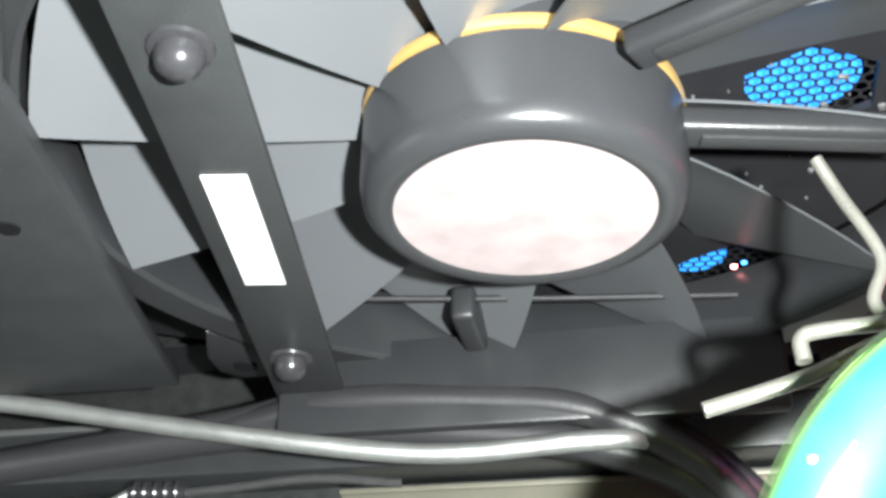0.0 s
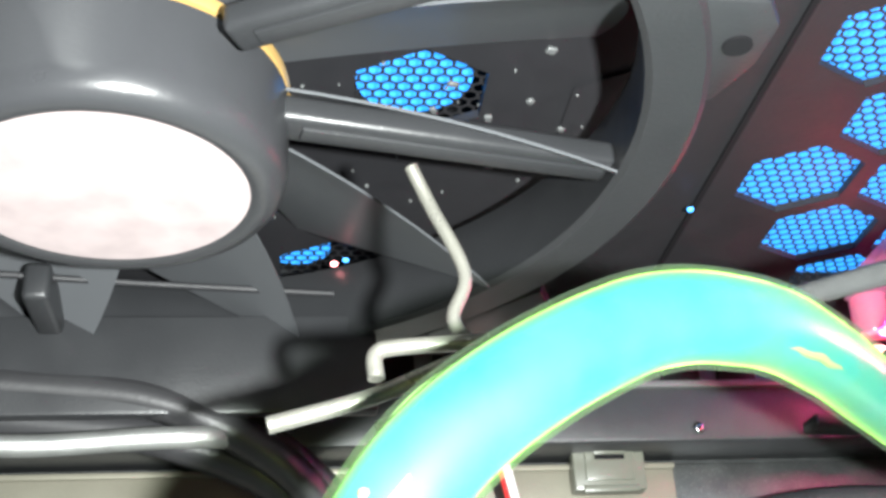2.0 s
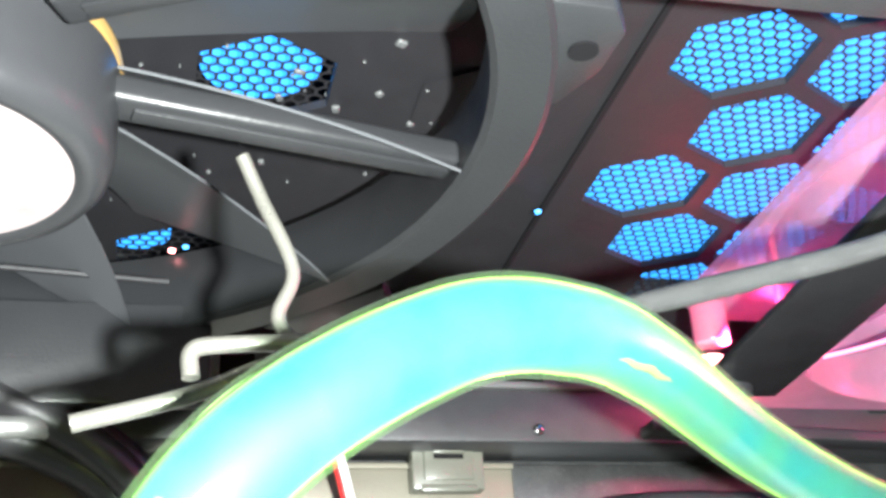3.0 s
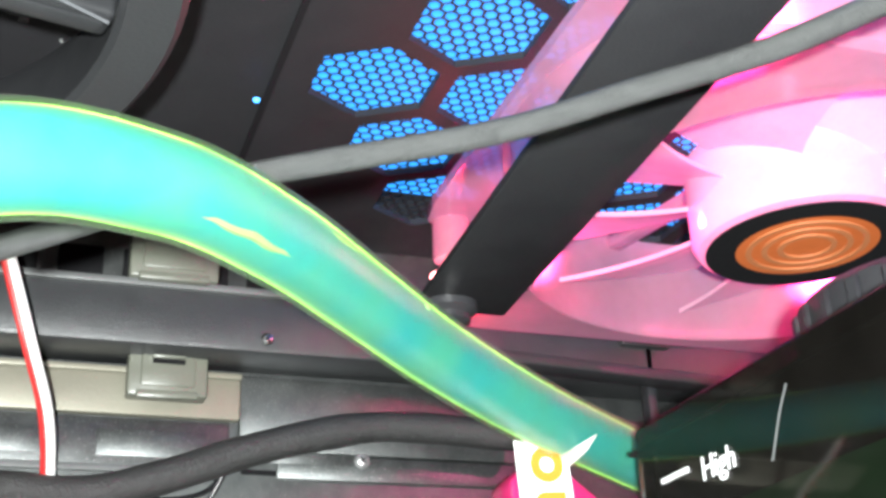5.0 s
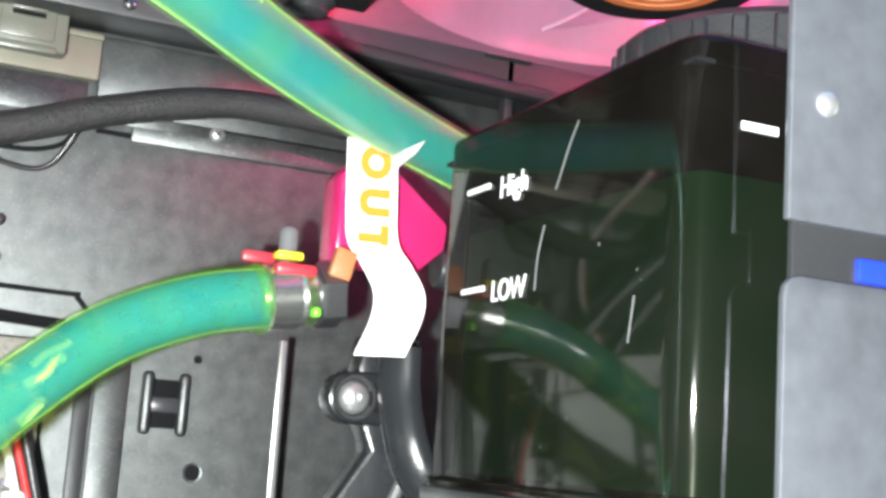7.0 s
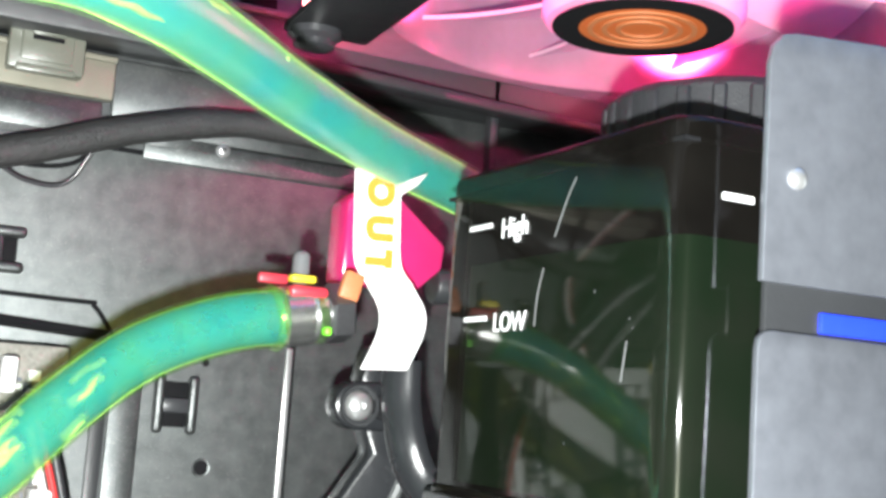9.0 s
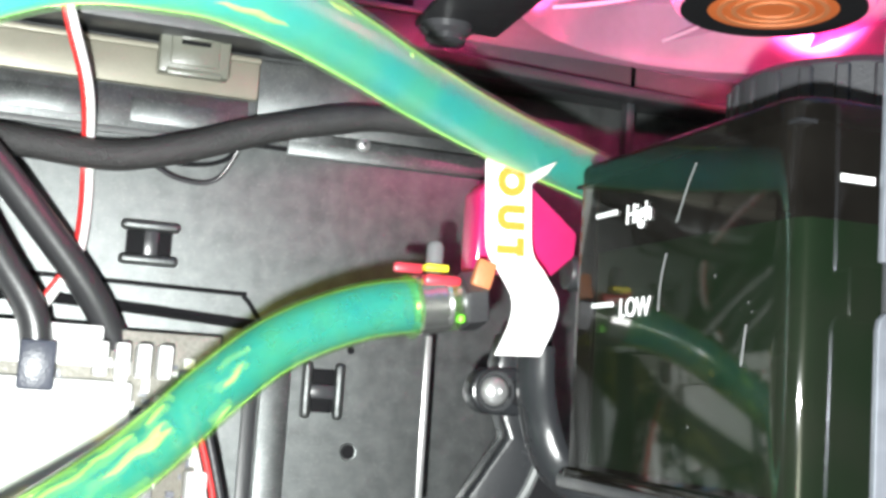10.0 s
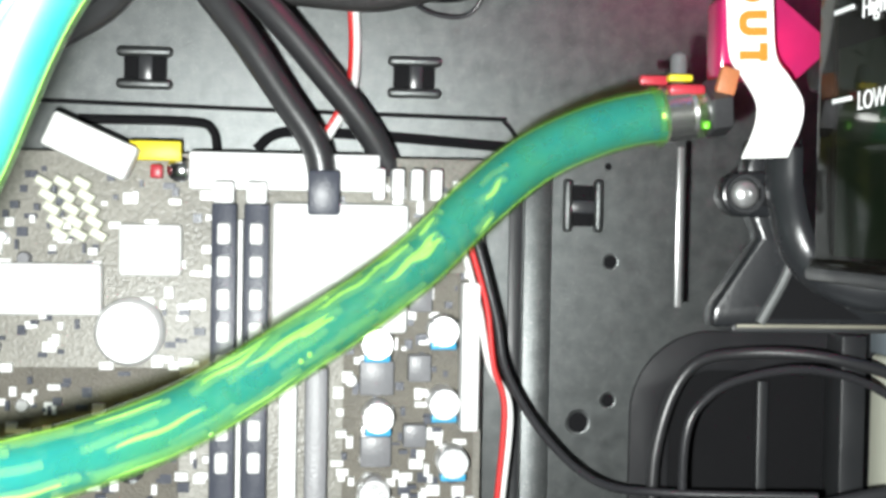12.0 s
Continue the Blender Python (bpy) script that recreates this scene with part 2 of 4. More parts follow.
def lathe(base, direction, profile, n=40, bm=None):
    """Turned solid: profile rows of (radius, height along direction)."""
    bm = bm or bmesh.new()
    a, b, d = basis(direction)
    base = Vector(base)
    rings = []
    for r, h in profile:
        if r <= 1e-7:
            rings.append([bm.verts.new(base + d * h)])
        else:
            rings.append([bm.verts.new(base + d * h + (a * math.cos(2 * math.pi * i / n) + b * math.sin(2 * math.pi * i / n)) * r) for i in range(n)])
    for p, q in zip(rings, rings[1:]):
        for i in range(n):
            k = (i + 1) % n
            if len(p) == 1 and len(q) == 1:
                continue
            if len(p) == 1:
                bm.faces.new((p[0], q[i], q[k]))
            elif len(q) == 1:
                bm.faces.new((p[i], p[k], q[0]))
            else:
                bm.faces.new((p[i], p[k], q[k], q[i]))
    bmesh.ops.recalc_face_normals(bm, faces=bm.faces[:])
    return bm


def cyl(base, direction, r, h, n=28, bevel=0.0):
    e = min(bevel, r * 0.5, h * 0.4)
    if e:
        return lathe(base, direction, [(0, 0), (r - e, 0), (r - e * 0.3, e * 0.3), (r, e), (r, h - e), (r - e * 0.3, h - e * 0.3), (r - e, h), (0, h)], n)
    return lathe(base, direction, [(0, 0), (r, 0), (r, h), (0, h)], n)


def curve_points(rows, steps=8):
    c = [Vector(r) for r in rows]
    q = [2 * c[0] - c[1], *c, 2 * c[-1] - c[-2]]
    out = []
    for i in range(len(c) - 1):
        p0, p1, p2, p3 = q[i:i + 4]
        for k in range(steps):
            t = k / steps
            out.append(0.5 * (2 * p1 + (p2 - p0) * t + (2 * p0 - 5 * p1 + 4 * p2 - p3) * t * t + (3 * p1 - p0 - 3 * p2 + p3) * t ** 3))
    return out + [c[-1]]


def sweep(rows, r, n=12, steps=8, flat=1.0, bm=None, wobble=0.0, caps=True):
    """A cable or hose along a smooth curve; flat squeezes it across the view."""
    bm = bm or bmesh.new()
    pts = curve_points(rows, steps)
    a = None
    rings = []
    for i, p in enumerate(pts):
        d = (pts[min(i + 1, len(pts) - 1)] - pts[max(i - 1, 0)]).normalized()
        a = d.orthogonal().normalized() if a is None else (a - d * a.dot(d)).normalized()
        b = d.cross(a)
        rad = r * (1 + wobble * noise.noise(p * 90))
        rings.append([bm.verts.new(p + rad * (a * math.cos(2 * math.pi * k / n) + b * flat * math.sin(2 * math.pi * k / n))) for k in range(n)])
    for p, q in zip(rings, rings[1:]):
        for k in range(n):
            m = (k + 1) % n
            bm.faces.new((p[k], p[m], q[m], q[k]))
    if caps:
        bm.faces.new(rings[0][::-1])
        bm.faces.new(rings[-1])
    bmesh.ops.recalc_face_normals(bm, faces=bm.faces[:])
    return bm


def plate(outline, z0, z1, bevel=0.0):
    """A flat plate from an outline in plan (x, y)."""
    bm = bmesh.new()
    low = bm.faces.new([bm.verts.new((x, y, z0)) for x, y in outline])
    top = bmesh.ops.extrude_face_region(bm, geom=[low])
    for v in top["geom"]:
        if isinstance(v, bmesh.types.BMVert):
            v.co.z = z1
    bmesh.ops.recalc_face_normals(bm, faces=bm.faces[:])
    if bevel:
        bmesh.ops.bevel(bm, geom=bm.edges[:], offset=bevel, segments=2, affect="EDGES", profile=0.5)
    return bm


def slab_xz(outline, y0, y1, bevel=0.0):
    """An upright plate from an outline in (x, z)."""
    bm = plate([(x, z) for x, z in outline], 0, y1 - y0, bevel)
    return turned(bm, Matrix(((1, 0, 0, 0), (0, 0, 1, y0), (0, 1, 0, 0), (0, 0, 0, 1))))


def writing(text, size, m, material, parent, name="writing", bold=0.0):
    """Letters in the built-in font, laid out by the matrix m (plan units)."""
    cu = bpy.data.curves.new(name, "FONT")
    cu.body, cu.size, cu.extrude, cu.offset = text, size, 0.00008, bold
    cu.align_x, cu.align_y = "CENTER", "CENTER"
    ob = bpy.data.objects.new(name, cu)
    scene.collection.objects.link(ob)
    me = bpy.data.meshes.new_from_object(ob.evaluated_get(bpy.context.evaluated_depsgraph_get()))
    bpy.data.objects.remove(ob)
    bm = bmesh.new()
    bm.from_mesh(me)
    bpy.data.meshes.remove(me)
    bmesh.ops.transform(bm, matrix=m, verts=bm.verts[:])
    return part(name, bm, material, parent, smooth=False)


def frame_of(origin, right, up):
    r, u = Vector(right).normalized(), Vector(up).normalized()
    n = r.cross(u)
    return Matrix(((r.x, u.x, n.x, origin[0]), (r.y, u.y, n.y, origin[1]), (r.z, u.z, n.z, origin[2]), (0, 0, 0, 1)))

# ---- the case: tray, roof, walls ----
CEIL = 0.054
bm = box(-0.36, 0.20, 0.0, 0.004, -0.36, 0.075)
structure("wall_back", bm, STEEL, "black painted steel motherboard tray of the case", "case wall")
structure("wall_left", box(-0.34, -0.336, -0.24, 0.0, -0.36, 0.075), STEEL, "black steel rear wall of the case", "case wall")
structure("wall_right", box(0.19, 0.194, -0.24, 0.0, -0.36, 0.075), STEEL, "black steel front wall of the case", "case wall")
structure("floor", box(-0.34, 0.194, -0.24, 0.0, -0.364, -0.36), STEEL, "black steel floor of the case", "case floor")
bm = box(-1.6, 1.6, -1.7, -1.68, -0.6, 1.4)
box(-1.6, 1.6, -1.68, 1.2, 1.4, 1.42, bm=bm)
box(-1.6, 1.6, -1.68, 1.2, -0.62, -0.6, bm=bm)
box(-1.62, -1.6, -1.68, 1.2, -0.6, 1.4, bm=bm)
box(1.6, 1.62, -1.68, 1.2, -0.6, 1.4, bm=bm)
box(-1.6, 1.6, 1.2, 1.22, -0.6, 1.4, bm=bm)
structure("wall_room", bm, ROOM, "dim plastered room round the open case", "room wall")

# roof plates with honeycomb openings, and a finely pierced sheet above them
PX, PY = 0.0265, 0.02295
roof, mesh_sheet = bmesh.new(), bmesh.new()


def hexagon(cx, cy, r):
    return [(cx + r * math.cos(radians(60 * i + 30)), cy + r * math.sin(radians(60 * i + 30))) for i in range(6)]


def roof_panel(ax, ay, x0, x1, z, opened):
    """A honeycomb field; opened(row, col) tells which cells are pierced."""
    for row in range(-7, 4):
        for col in range(-14, 10):
            cx, cy = ax + PX * col + (PX / 2 if row % 2 else 0), ay + PY * row
            if not (x0 < cx < x1 and -0.235 < cy < 0.0):
                continue
            o = [roof.verts.new((x, y, z)) for x, y in hexagon(cx, cy, PX / 1.732)]
            if not opened(row, col):
                roof.faces.new(o)
                continue
            i0 = [roof.verts.new((x, y, z)) for x, y in hexagon(cx, cy, 0.0132)]
            i1 = [roof.verts.new((x, y, z + 0.0016)) for x, y in hexagon(cx, cy, 0.0132)]
            for k in range(6):
                n = (k + 1) % 6
                roof.faces.new((o[k], i0[k], i0[n], o[n]))
                roof.faces.new((i0[k], i1[k], i1[n], i0[n]))
            pitch = 0.0027
            for q in range(-5, 6):
                for r in range(-5, 6):
                    if abs(q + r) > 5:
                        continue
                    hx, hy = cx + pitch * (q + r / 2), cy + pitch * r * 0.866
                    if max(abs(hx - cx), abs((hx - cx) / 2 + (hy - cy) * 0.866), abs((hx - cx) / 2 - (hy - cy) * 0.866)) > 0.0125:
                        continue
                    vo = [mesh_sheet.verts.new((x, y, z + 0.0017)) for x, y in hexagon(hx, hy, pitch / 1.732)]
                    vi = [mesh_sheet.verts.new((x, y, z + 0.0017)) for x, y in hexagon(hx, hy, 0.00118)]
                    for k in range(6):
                        n = (k + 1) % 6
                        mesh_sheet.faces.new((vo[k], vi[k], vi[n], vo[n]))


roof_panel(-0.0185, -0.077, -0.062, 0.2, CEIL, lambda row, col: col >= 0 and (row, col) not in ((2, 0), (3, 0)))
roof_panel(-0.0985, -0.104, -0.335, -0.05, CEIL + 0.0005, lambda row, col: (row, col) in ((0, 0), (3, -1)))
for x0, x1, y0, y1 in ((-0.34, 0.2, -0.018, 0.0), (-0.34, 0.2, -0.26, -0.232), (-0.34, -0.328, -0.24, 0), (0.176, 0.2, -0.24, 0)):
    box(x0, x1, y0, y1, CEIL + 0.0002, CEIL + 0.001, bm=roof)
structure("trim_roof_seam", box(-0.0379, -0.0367, -0.232, -0.018, CEIL - 0.0006, CEIL - 0.0001), DARK, "narrow dark seam between two roof plates", "case trim")
ceiling = structure("ceiling", roof, STEEL_TOP, "black steel roof plate with honeycomb openings", "case roof")
part("pierced_sheet", mesh_sheet, STEEL_TOP, ceiling, "black sheet pierced with small hexagonal holes", smooth=False)
structure("top_cover", box(-0.34, 0.2, -0.26, 0.0, 0.072, 0.075), DARK, "dark cover above the pierced roof", "case roof")
# added glowing backdrops: they supply the blue light in the roof holes
blue = thing("blue_glow_backdrop", (0.05, -0.09, 0.062), "glowing blue backdrop added above the roof holes", "light panel")
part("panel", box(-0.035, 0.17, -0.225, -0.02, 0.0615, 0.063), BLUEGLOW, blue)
blue = thing("blue_glow_backdrop", (-0.1, -0.104, 0.062), "small glowing blue disc added behind one honeycomb opening", "light panel")
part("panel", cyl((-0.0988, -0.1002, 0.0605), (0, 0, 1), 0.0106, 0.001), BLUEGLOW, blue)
blue = thing("blue_glow_backdrop", (-0.122, -0.035, 0.062), "small glowing blue disc added above the roof near the tray edge", "light panel")
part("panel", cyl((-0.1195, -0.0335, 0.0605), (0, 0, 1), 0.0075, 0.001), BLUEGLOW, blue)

# upper ledge, pale strip and catches along the tray
trim = structure("trim_ledge", box(-0.33, 0.19, -0.016, 0.0, 0.0195, 0.0335, 0.0012), LEDGE, "folded black steel ledge under the roof", "case trim")
part("lip", box(-0.33, 0.19, -0.0175, -0.015, 0.0325, 0.0342, 0.0004), GREYPL, trim, "worn bright lip")
for i in range(9):
    part("vent_slot", box(-0.115 + 0.0145 * i, -0.105 + 0.0145 * i, -0.0012, 0.0, 0.037, 0.048, 0.0004), DARK, trim)
strip = structure("trim_strip", box(-0.211, -0.029, -0.003, 0.0, 0.0075, 0.0175, 0.0007), BEIGE, "pale zinc strip screwed along the tray", "metal strip")
part("edge", box(-0.211, -0.029, -0.0042, -0.003, 0.0168, 0.0182, 0.0003), BEIGE, strip)
lower = structure("trim_rib", box(-0.33, -0.031, -0.0012, 0.0, -0.0035, 0.0072, 0.0005), STEEL, "embossed steel rib below the pale strip", "case trim")
part("lip", box(-0.33, -0.033, -0.0026, -0.0012, -0.0052, -0.0036, 0.0003), GREYPL, lower)
for i in range(4):
    part("embossing", box(-0.128 + 0.034 * i, -0.104 + 0.034 * i, -0.00145, -0.001, -0.0015, 0.0045, 0.0002), STEEL, lower)
side = structure("trim_panel", box(-0.029, 0.045, -0.0022, 0.0, 0.001, 0.0185, 0.0005), STEEL, "flat black panel beside the pale strip", "case trim")
part("step", box(-0.02, 0.045, -0.0014, 0.0, -0.005, 0.0008, 0.0004), STEEL, side)


def catch(x0, x1, z0, z1, y):
    c = thing("cable_catch", ((x0 + x1) / 2, y, z0), "grey plastic catch hooked over the pale strip", "catch", "catches on the strip")
    part("body", box(x0, x1, y, y + 0.005, z0, z1, 0.0007, 2), CATCH, c)
    part("frame", box(x0 + 0.0028, x1 - 0.0028, y - 0.0005, y + 0.001, z0 + 0.0022, z1 - 0.0036, 0.0004), CATCH, c)
    part("tongue", box(x0 + 0.0050, x1 - 0.0050, y - 0.0012, y, z1 - 0.0056, z1 - 0.0046, 0.0003), CATCH, c)
    part("slot", box(x0 + 0.0052, x1 - 0.0052, y - 0.0009, y, z1 - 0.0068, z1 - 0.0058), DARK, c)
    part("foot", box(x0 + 0.002, x1 - 0.002, y - 0.0006, y + 0.002, z0 - 0.0006, z0 + 0.0012, 0.0005), CATCH, c)
    return c


catch(-0.055, -0.0375, 0.0105, 0.0245, -0.0085)
catch(-0.057, -0.0375, 0.034, 0.050, -0.019)
catch(-0.118, -0.100, 0.034, 0.050, -0.019)

# ---- tray details ----


# the shade in each pressed groove is a black line laid on the flat tray
def tray_groove_shade(name, rows, r=0.0006):
    g = thing(name, rows[0], "thin black line for the shade in a pressed tray groove", "groove", "tray grooves")
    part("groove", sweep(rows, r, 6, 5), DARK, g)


tray_groove_shade("tray_groove_shade", [(-0.17, -0.0002, -0.0395), (-0.1, -0.0002, -0.0408), (-0.034, -0.0002, -0.0418), (-0.028, -0.0002, -0.0425), (-0.0225, -0.0002, -0.0495)])
tray_groove_shade("tray_groove_shade", [(-0.028, -0.0002, -0.0035), (0.0, -0.0002, -0.0038), (0.045, -0.0002, -0.0045)])
tray_groove_shade("tray_groove_shade", [(-0.062, -0.0002, -0.0095), (-0.045, -0.0002, -0.0105), (-0.036, -0.0002, -0.0085), (-0.032, -0.0002, -0.004)])
tray_groove_shade("tray_groove_shade", [(-0.14, -0.0004, -0.0445), (-0.112, -0.0004, -0.0445), (-0.1055, -0.0004, -0.0465), (-0.104, -0.0004, -0.053)], 0.0013)
tray_groove_shade("tray_groove_shade", [(-0.094, -0.0004, -0.0515), (-0.09, -0.0004, -0.0478), (-0.083, -0.0004, -0.0465), (-0.06, -0.0004, -0.0472), (-0.024, -0.0004, -0.0495)], 0.0016)
structure("trim_channel", box(-0.0262, -0.0225, -0.0014, 0.0, -0.36, -0.0495, 0.0005), PLASTIC, "dark vertical channel pressed into the tray", "case trim")
structure("trim_step", box(-0.0222, -0.0145, -0.0018, 0.0, -0.36, -0.05, 0.0006), STEEL, "raised vertical step of the tray", "case trim")


def hook(cx, cz, upright):
    """A pressed loop for cable ties, over a black sheet that stands for the slot's shade."""
    h = thing("cable_tie_hook", (cx, 0, cz), "pressed steel loop for cable ties in the tray", "cable hook", "cable tie hooks")
    m = Matrix.Translation((cx, 0, cz)) @ Matrix.Rotation(radians(90 if upright else 0), 4, "Y")
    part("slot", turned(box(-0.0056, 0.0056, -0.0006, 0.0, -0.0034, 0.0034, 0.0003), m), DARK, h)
    for s in (-1, 1):
        part("bar", turned(box(-0.0072, 0.0072, -0.0035, -0.0003, s * 0.0042 - 0.0013, s * 0.0042 + 0.0013, 0.0011, 3), m), STEEL, h)
    part("bridge", turned(box(-0.0016, 0.0022, -0.0028, -0.0004, -0.0036, 0.0036, 0.0007), m), SATIN, h)


hook(-0.0525, -0.0315, False)
hook(-0.1230, -0.0310, False)
hook(-0.194, -0.0310, False)
hook(-0.0062, -0.0648, True)


def screw_head(cx, cy, cz, direction, r, material=None, name="screw", label="small round screw with a cross slot"):
    s = thing(name, (cx, cy, cz), label, "screw", "case screws")
    d = Vector(direction)
    part("head", lathe((cx, cy, cz), d, [(0, r * 0.55), (r * 0.35, r * 0.55), (r * 0.8, r * 0.4), (r, 0.1 * r), (r, 0), (0, 0)], 20), material or CHROME, s)
    a, b, _ = basis(d)
    for e, f in ((a, b), (b, a)):
        m = frame_of(Vector((cx, cy, cz)) + d * r * 0.52, e, f)
        part("slot", turned(box(-r * 0.5, r * 0.5, -r * 0.09, r * 0.09, -r * 0.06, r * 0.09), m), DARK, s)
    return s


screw_head(0, -0.0014, 0, (0, -1, 0), 0.0019, NUTMETAL)
screw_head(-0.026, -0.0165, 0.0225, (0, -1, 0), 0.0015)
# the shade in each hole is a black disc on the solid tray
for hx, hz, hr in ((0.0022, -0.080, 0.0018), (0.0022, -0.118, 0.0018), (0.001, -0.054, 0.0009), (-0.006, -0.124, 0.0028), (0.0468, -0.1008, 0.002)):
    h = thing("tray_hole", (hx, 0, hz), "black disc for the shade in a round tray hole", "hole", "tray holes")
    part("bore_shade", cyl((hx, 0.0, hz), (0, -1, 0), hr, 0.0004, 18), DARK, h)
    part("rim", lathe((hx, 0, hz), (0, -1, 0), [(hr, 0), (hr * 1.25, 0), (hr * 1.2, 0.0005), (hr, 0.0004)], 18), STEEL, h)

grommet = thing("cable_grommet", (0.046, 0, -0.137), "large rounded cable opening in the tray, its shade a black sheet", "cable opening")
# black sheet over the solid tray, coloured as the shade inside the opening
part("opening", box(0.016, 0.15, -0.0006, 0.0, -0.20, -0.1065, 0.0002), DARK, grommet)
bend = [(0.031 - 0.0230 * math.cos(radians(9 * i)), -0.1215 + 0.0230 * math.sin(radians(9 * i))) for i in range(11)]
inner = [(0.031 - 0.0120 * math.cos(radians(9 * i)), -0.1215 + 0.0120 * math.sin(radians(9 * i))) for i in range(11)]
part("rim", slab_xz([(0.0080, -0.205), *bend, (0.15, -0.0985), (0.15, -0.1095), *inner[::-1], (0.0190, -0.205)], -0.0022, -0.0004, 0.0004), STEEL_TOP, grommet, "wide flat pressed rim")
part("flap", box(0.0635, 0.0705, -0.012, -0.0006, -0.2, -0.0985, 0.0006), PLASTIC, grommet)
part("flap", box(0.0435, 0.0465, -0.0035, -0.001, -0.2, -0.112, 0.0006), PLASTIC, grommet)

# ---- big roof fan ----
FX, FY = -0.1475, -0.1262
fan = thing("roof_fan", (FX, FY, 0.024), "large black roof fan with a pale hub sticker", "fan")
part("hub", lathe((FX, FY, 0.0205), (0, 0, 1), [(0.0208, 0.0006), (0.0224, 0.0), (0.0244, 0.0006), (0.0257, 0.0022), (0.0262, 0.005), (0.0262, 0.0165), (0.0250, 0.0170), (0.0248, 0.0325)], 72), SATIN, fan)
part("sticker", lathe((FX, FY, 0.0211), (0, 0, 1), [(0, 0.0002), (0.0210, 0.0), (0.0210, 0.001)], 64), PINKDISC, fan, "pale pink round hub sticker")
part("gold_ring", lathe((FX, FY, 0.0375), (0, 0, 1), [(0.0250, 0.0), (0.0262, 0.0003), (0.0265, 0.0012), (0.0262, 0.0024), (0.0248, 0.003)], 72), GOLD, fan, "gold coloured ring round the hub")
ring = [(0.0780, 0.0), (0.0790, -0.0008), (0.0862, -0.0008), (0.0872, 0.0), (0.0872, 0.0165), (0.0815, 0.0165), (0.0785, 0.010), (0.0780, 0.0)]
part("frame", lathe((FX, FY, 0.0295), (0, 0, 1), ring, 96), PLASTIC, fan, "round black fan frame")
for sx, sy in ((1, -1), (1, 1), (-1, 1), (-1, -1)):
    ex, ey = FX + sx * 0.0705, FY + sy * 0.0705
    out = [(ex - sx * 0.017, ey + sy * 0.004), (ex + sx * 0.004, ey - sy * 0.017), (ex + sx * 0.0085, ey - sy * 0.004), (ex + sx * 0.0085, ey + sy * 0.0045), (ex + sx * 0.0045, ey + sy * 0.0085), (ex - sx * 0.004, ey + sy * 0.0085)]
    part("ear", plate(out, 0.031, 0.0355, 0.0006), PLASTIC, fan)
    part("ear_hole", cyl((ex + sx * 0.0015, ey + sy * 0.0015, 0.0306), (0, 0, 1), 0.0026, 0.0006, 18), DARK, fan)
part("lug", plate([(-0.0632, -0.1395), (-0.0603, -0.1385), (-0.0565, -0.1480), (-0.0560, -0.1565), (-0.0590, -0.1615), (-0.0690, -0.1620)], 0.0300, 0.0345, 0.0008), PLASTIC, fan, "black lug beside the frame")
part("lug_hole", cyl((-0.0608, -0.1525, 0.0296), (0, 0, 1), 0.0021, 0.0006, 18), DARK, fan)
for p, q, wide in (((-0.1205, -0.1278), (-0.0700, -0.1165), 0.0033), ((-0.1262, -0.1502), (-0.0850, -0.1698), 0.0031)):
    p, q = Vector((*p, 0.0310)), Vector((*q, 0.0310))
    m = Matrix.Translation(p) @ Matrix.Rotation(math.atan2(q.y - p.y, q.x - p.x), 4, "Z")
    length = (q - p).length
    strut = part("strut", turned(box(-0.003, length, -wide, wide, 0.0, 0.0045, 0.0012, 3), m), PLASTIC, fan)
    part("rib", turned(box(0.001, length - 0.0015, -wide * 0.45, wide * 0.45, -0.0006, 0.0002, 0.0003), m), PLASTIC, strut, "raised rib along the strut")


def blade(cx, cy, z, r0, r1, angle, pitch, chord, thick, sweep_back, lift):
    """A curved fan blade: pitched, cambered, wider towards its tip."""
    bm = bmesh.new()
    grid = {}
    nr, nc = 8, 8
    for side in (0, 1):
        for i in range(nr + 1):
            u = i / nr
            r = r0 + (r1 - r0) * u
            for j in range(nc + 1):
                v = j / nc - 0.5
                c = chord * (0.46 + 0.66 * u) * v
                p = radians(pitch - 7 * u)
                t, h = c * math.cos(p), -c * math.sin(p) + lift * (0.25 - v * v) * chord
                ang = radians(angle) + sweep_back * u + t / max(r, 0.6 * r1 * (0.5 + u / 2))
                grid[side, i, j] = bm.verts.new((cx + r * math.cos(ang), cy + r * math.sin(ang), z + h + (thick if side else 0)))
    for i in range(nr):
        for j in range(nc):
            bm.faces.new([grid[0, i, j], grid[0, i + 1, j], grid[0, i + 1, j + 1], grid[0, i, j + 1]])
            bm.faces.new([grid[1, i, j], grid[1, i, j + 1], grid[1, i + 1, j + 1], grid[1, i + 1, j]])
    for i in range(nr):
        for j in (0, nc):
            bm.faces.new([grid[0, i, j], grid[1, i, j], grid[1, i + 1, j], grid[0, i + 1, j]])
    for j in range(nc):
        for i in (0, nr):
            bm.faces.new([grid[0, i, j], grid[0, i, j + 1], grid[1, i, j + 1], grid[1, i, j]])
    bmesh.ops.recalc_face_normals(bm, faces=bm.faces[:])
    return bm


for k in range(11):
    part("blade", blade(FX, FY, 0.0409, 0.0240, 0.0770, 176 + 360 / 11 * k, -24, 0.0465, 0.0006, 0.12, 0.06), BLADE, fan)

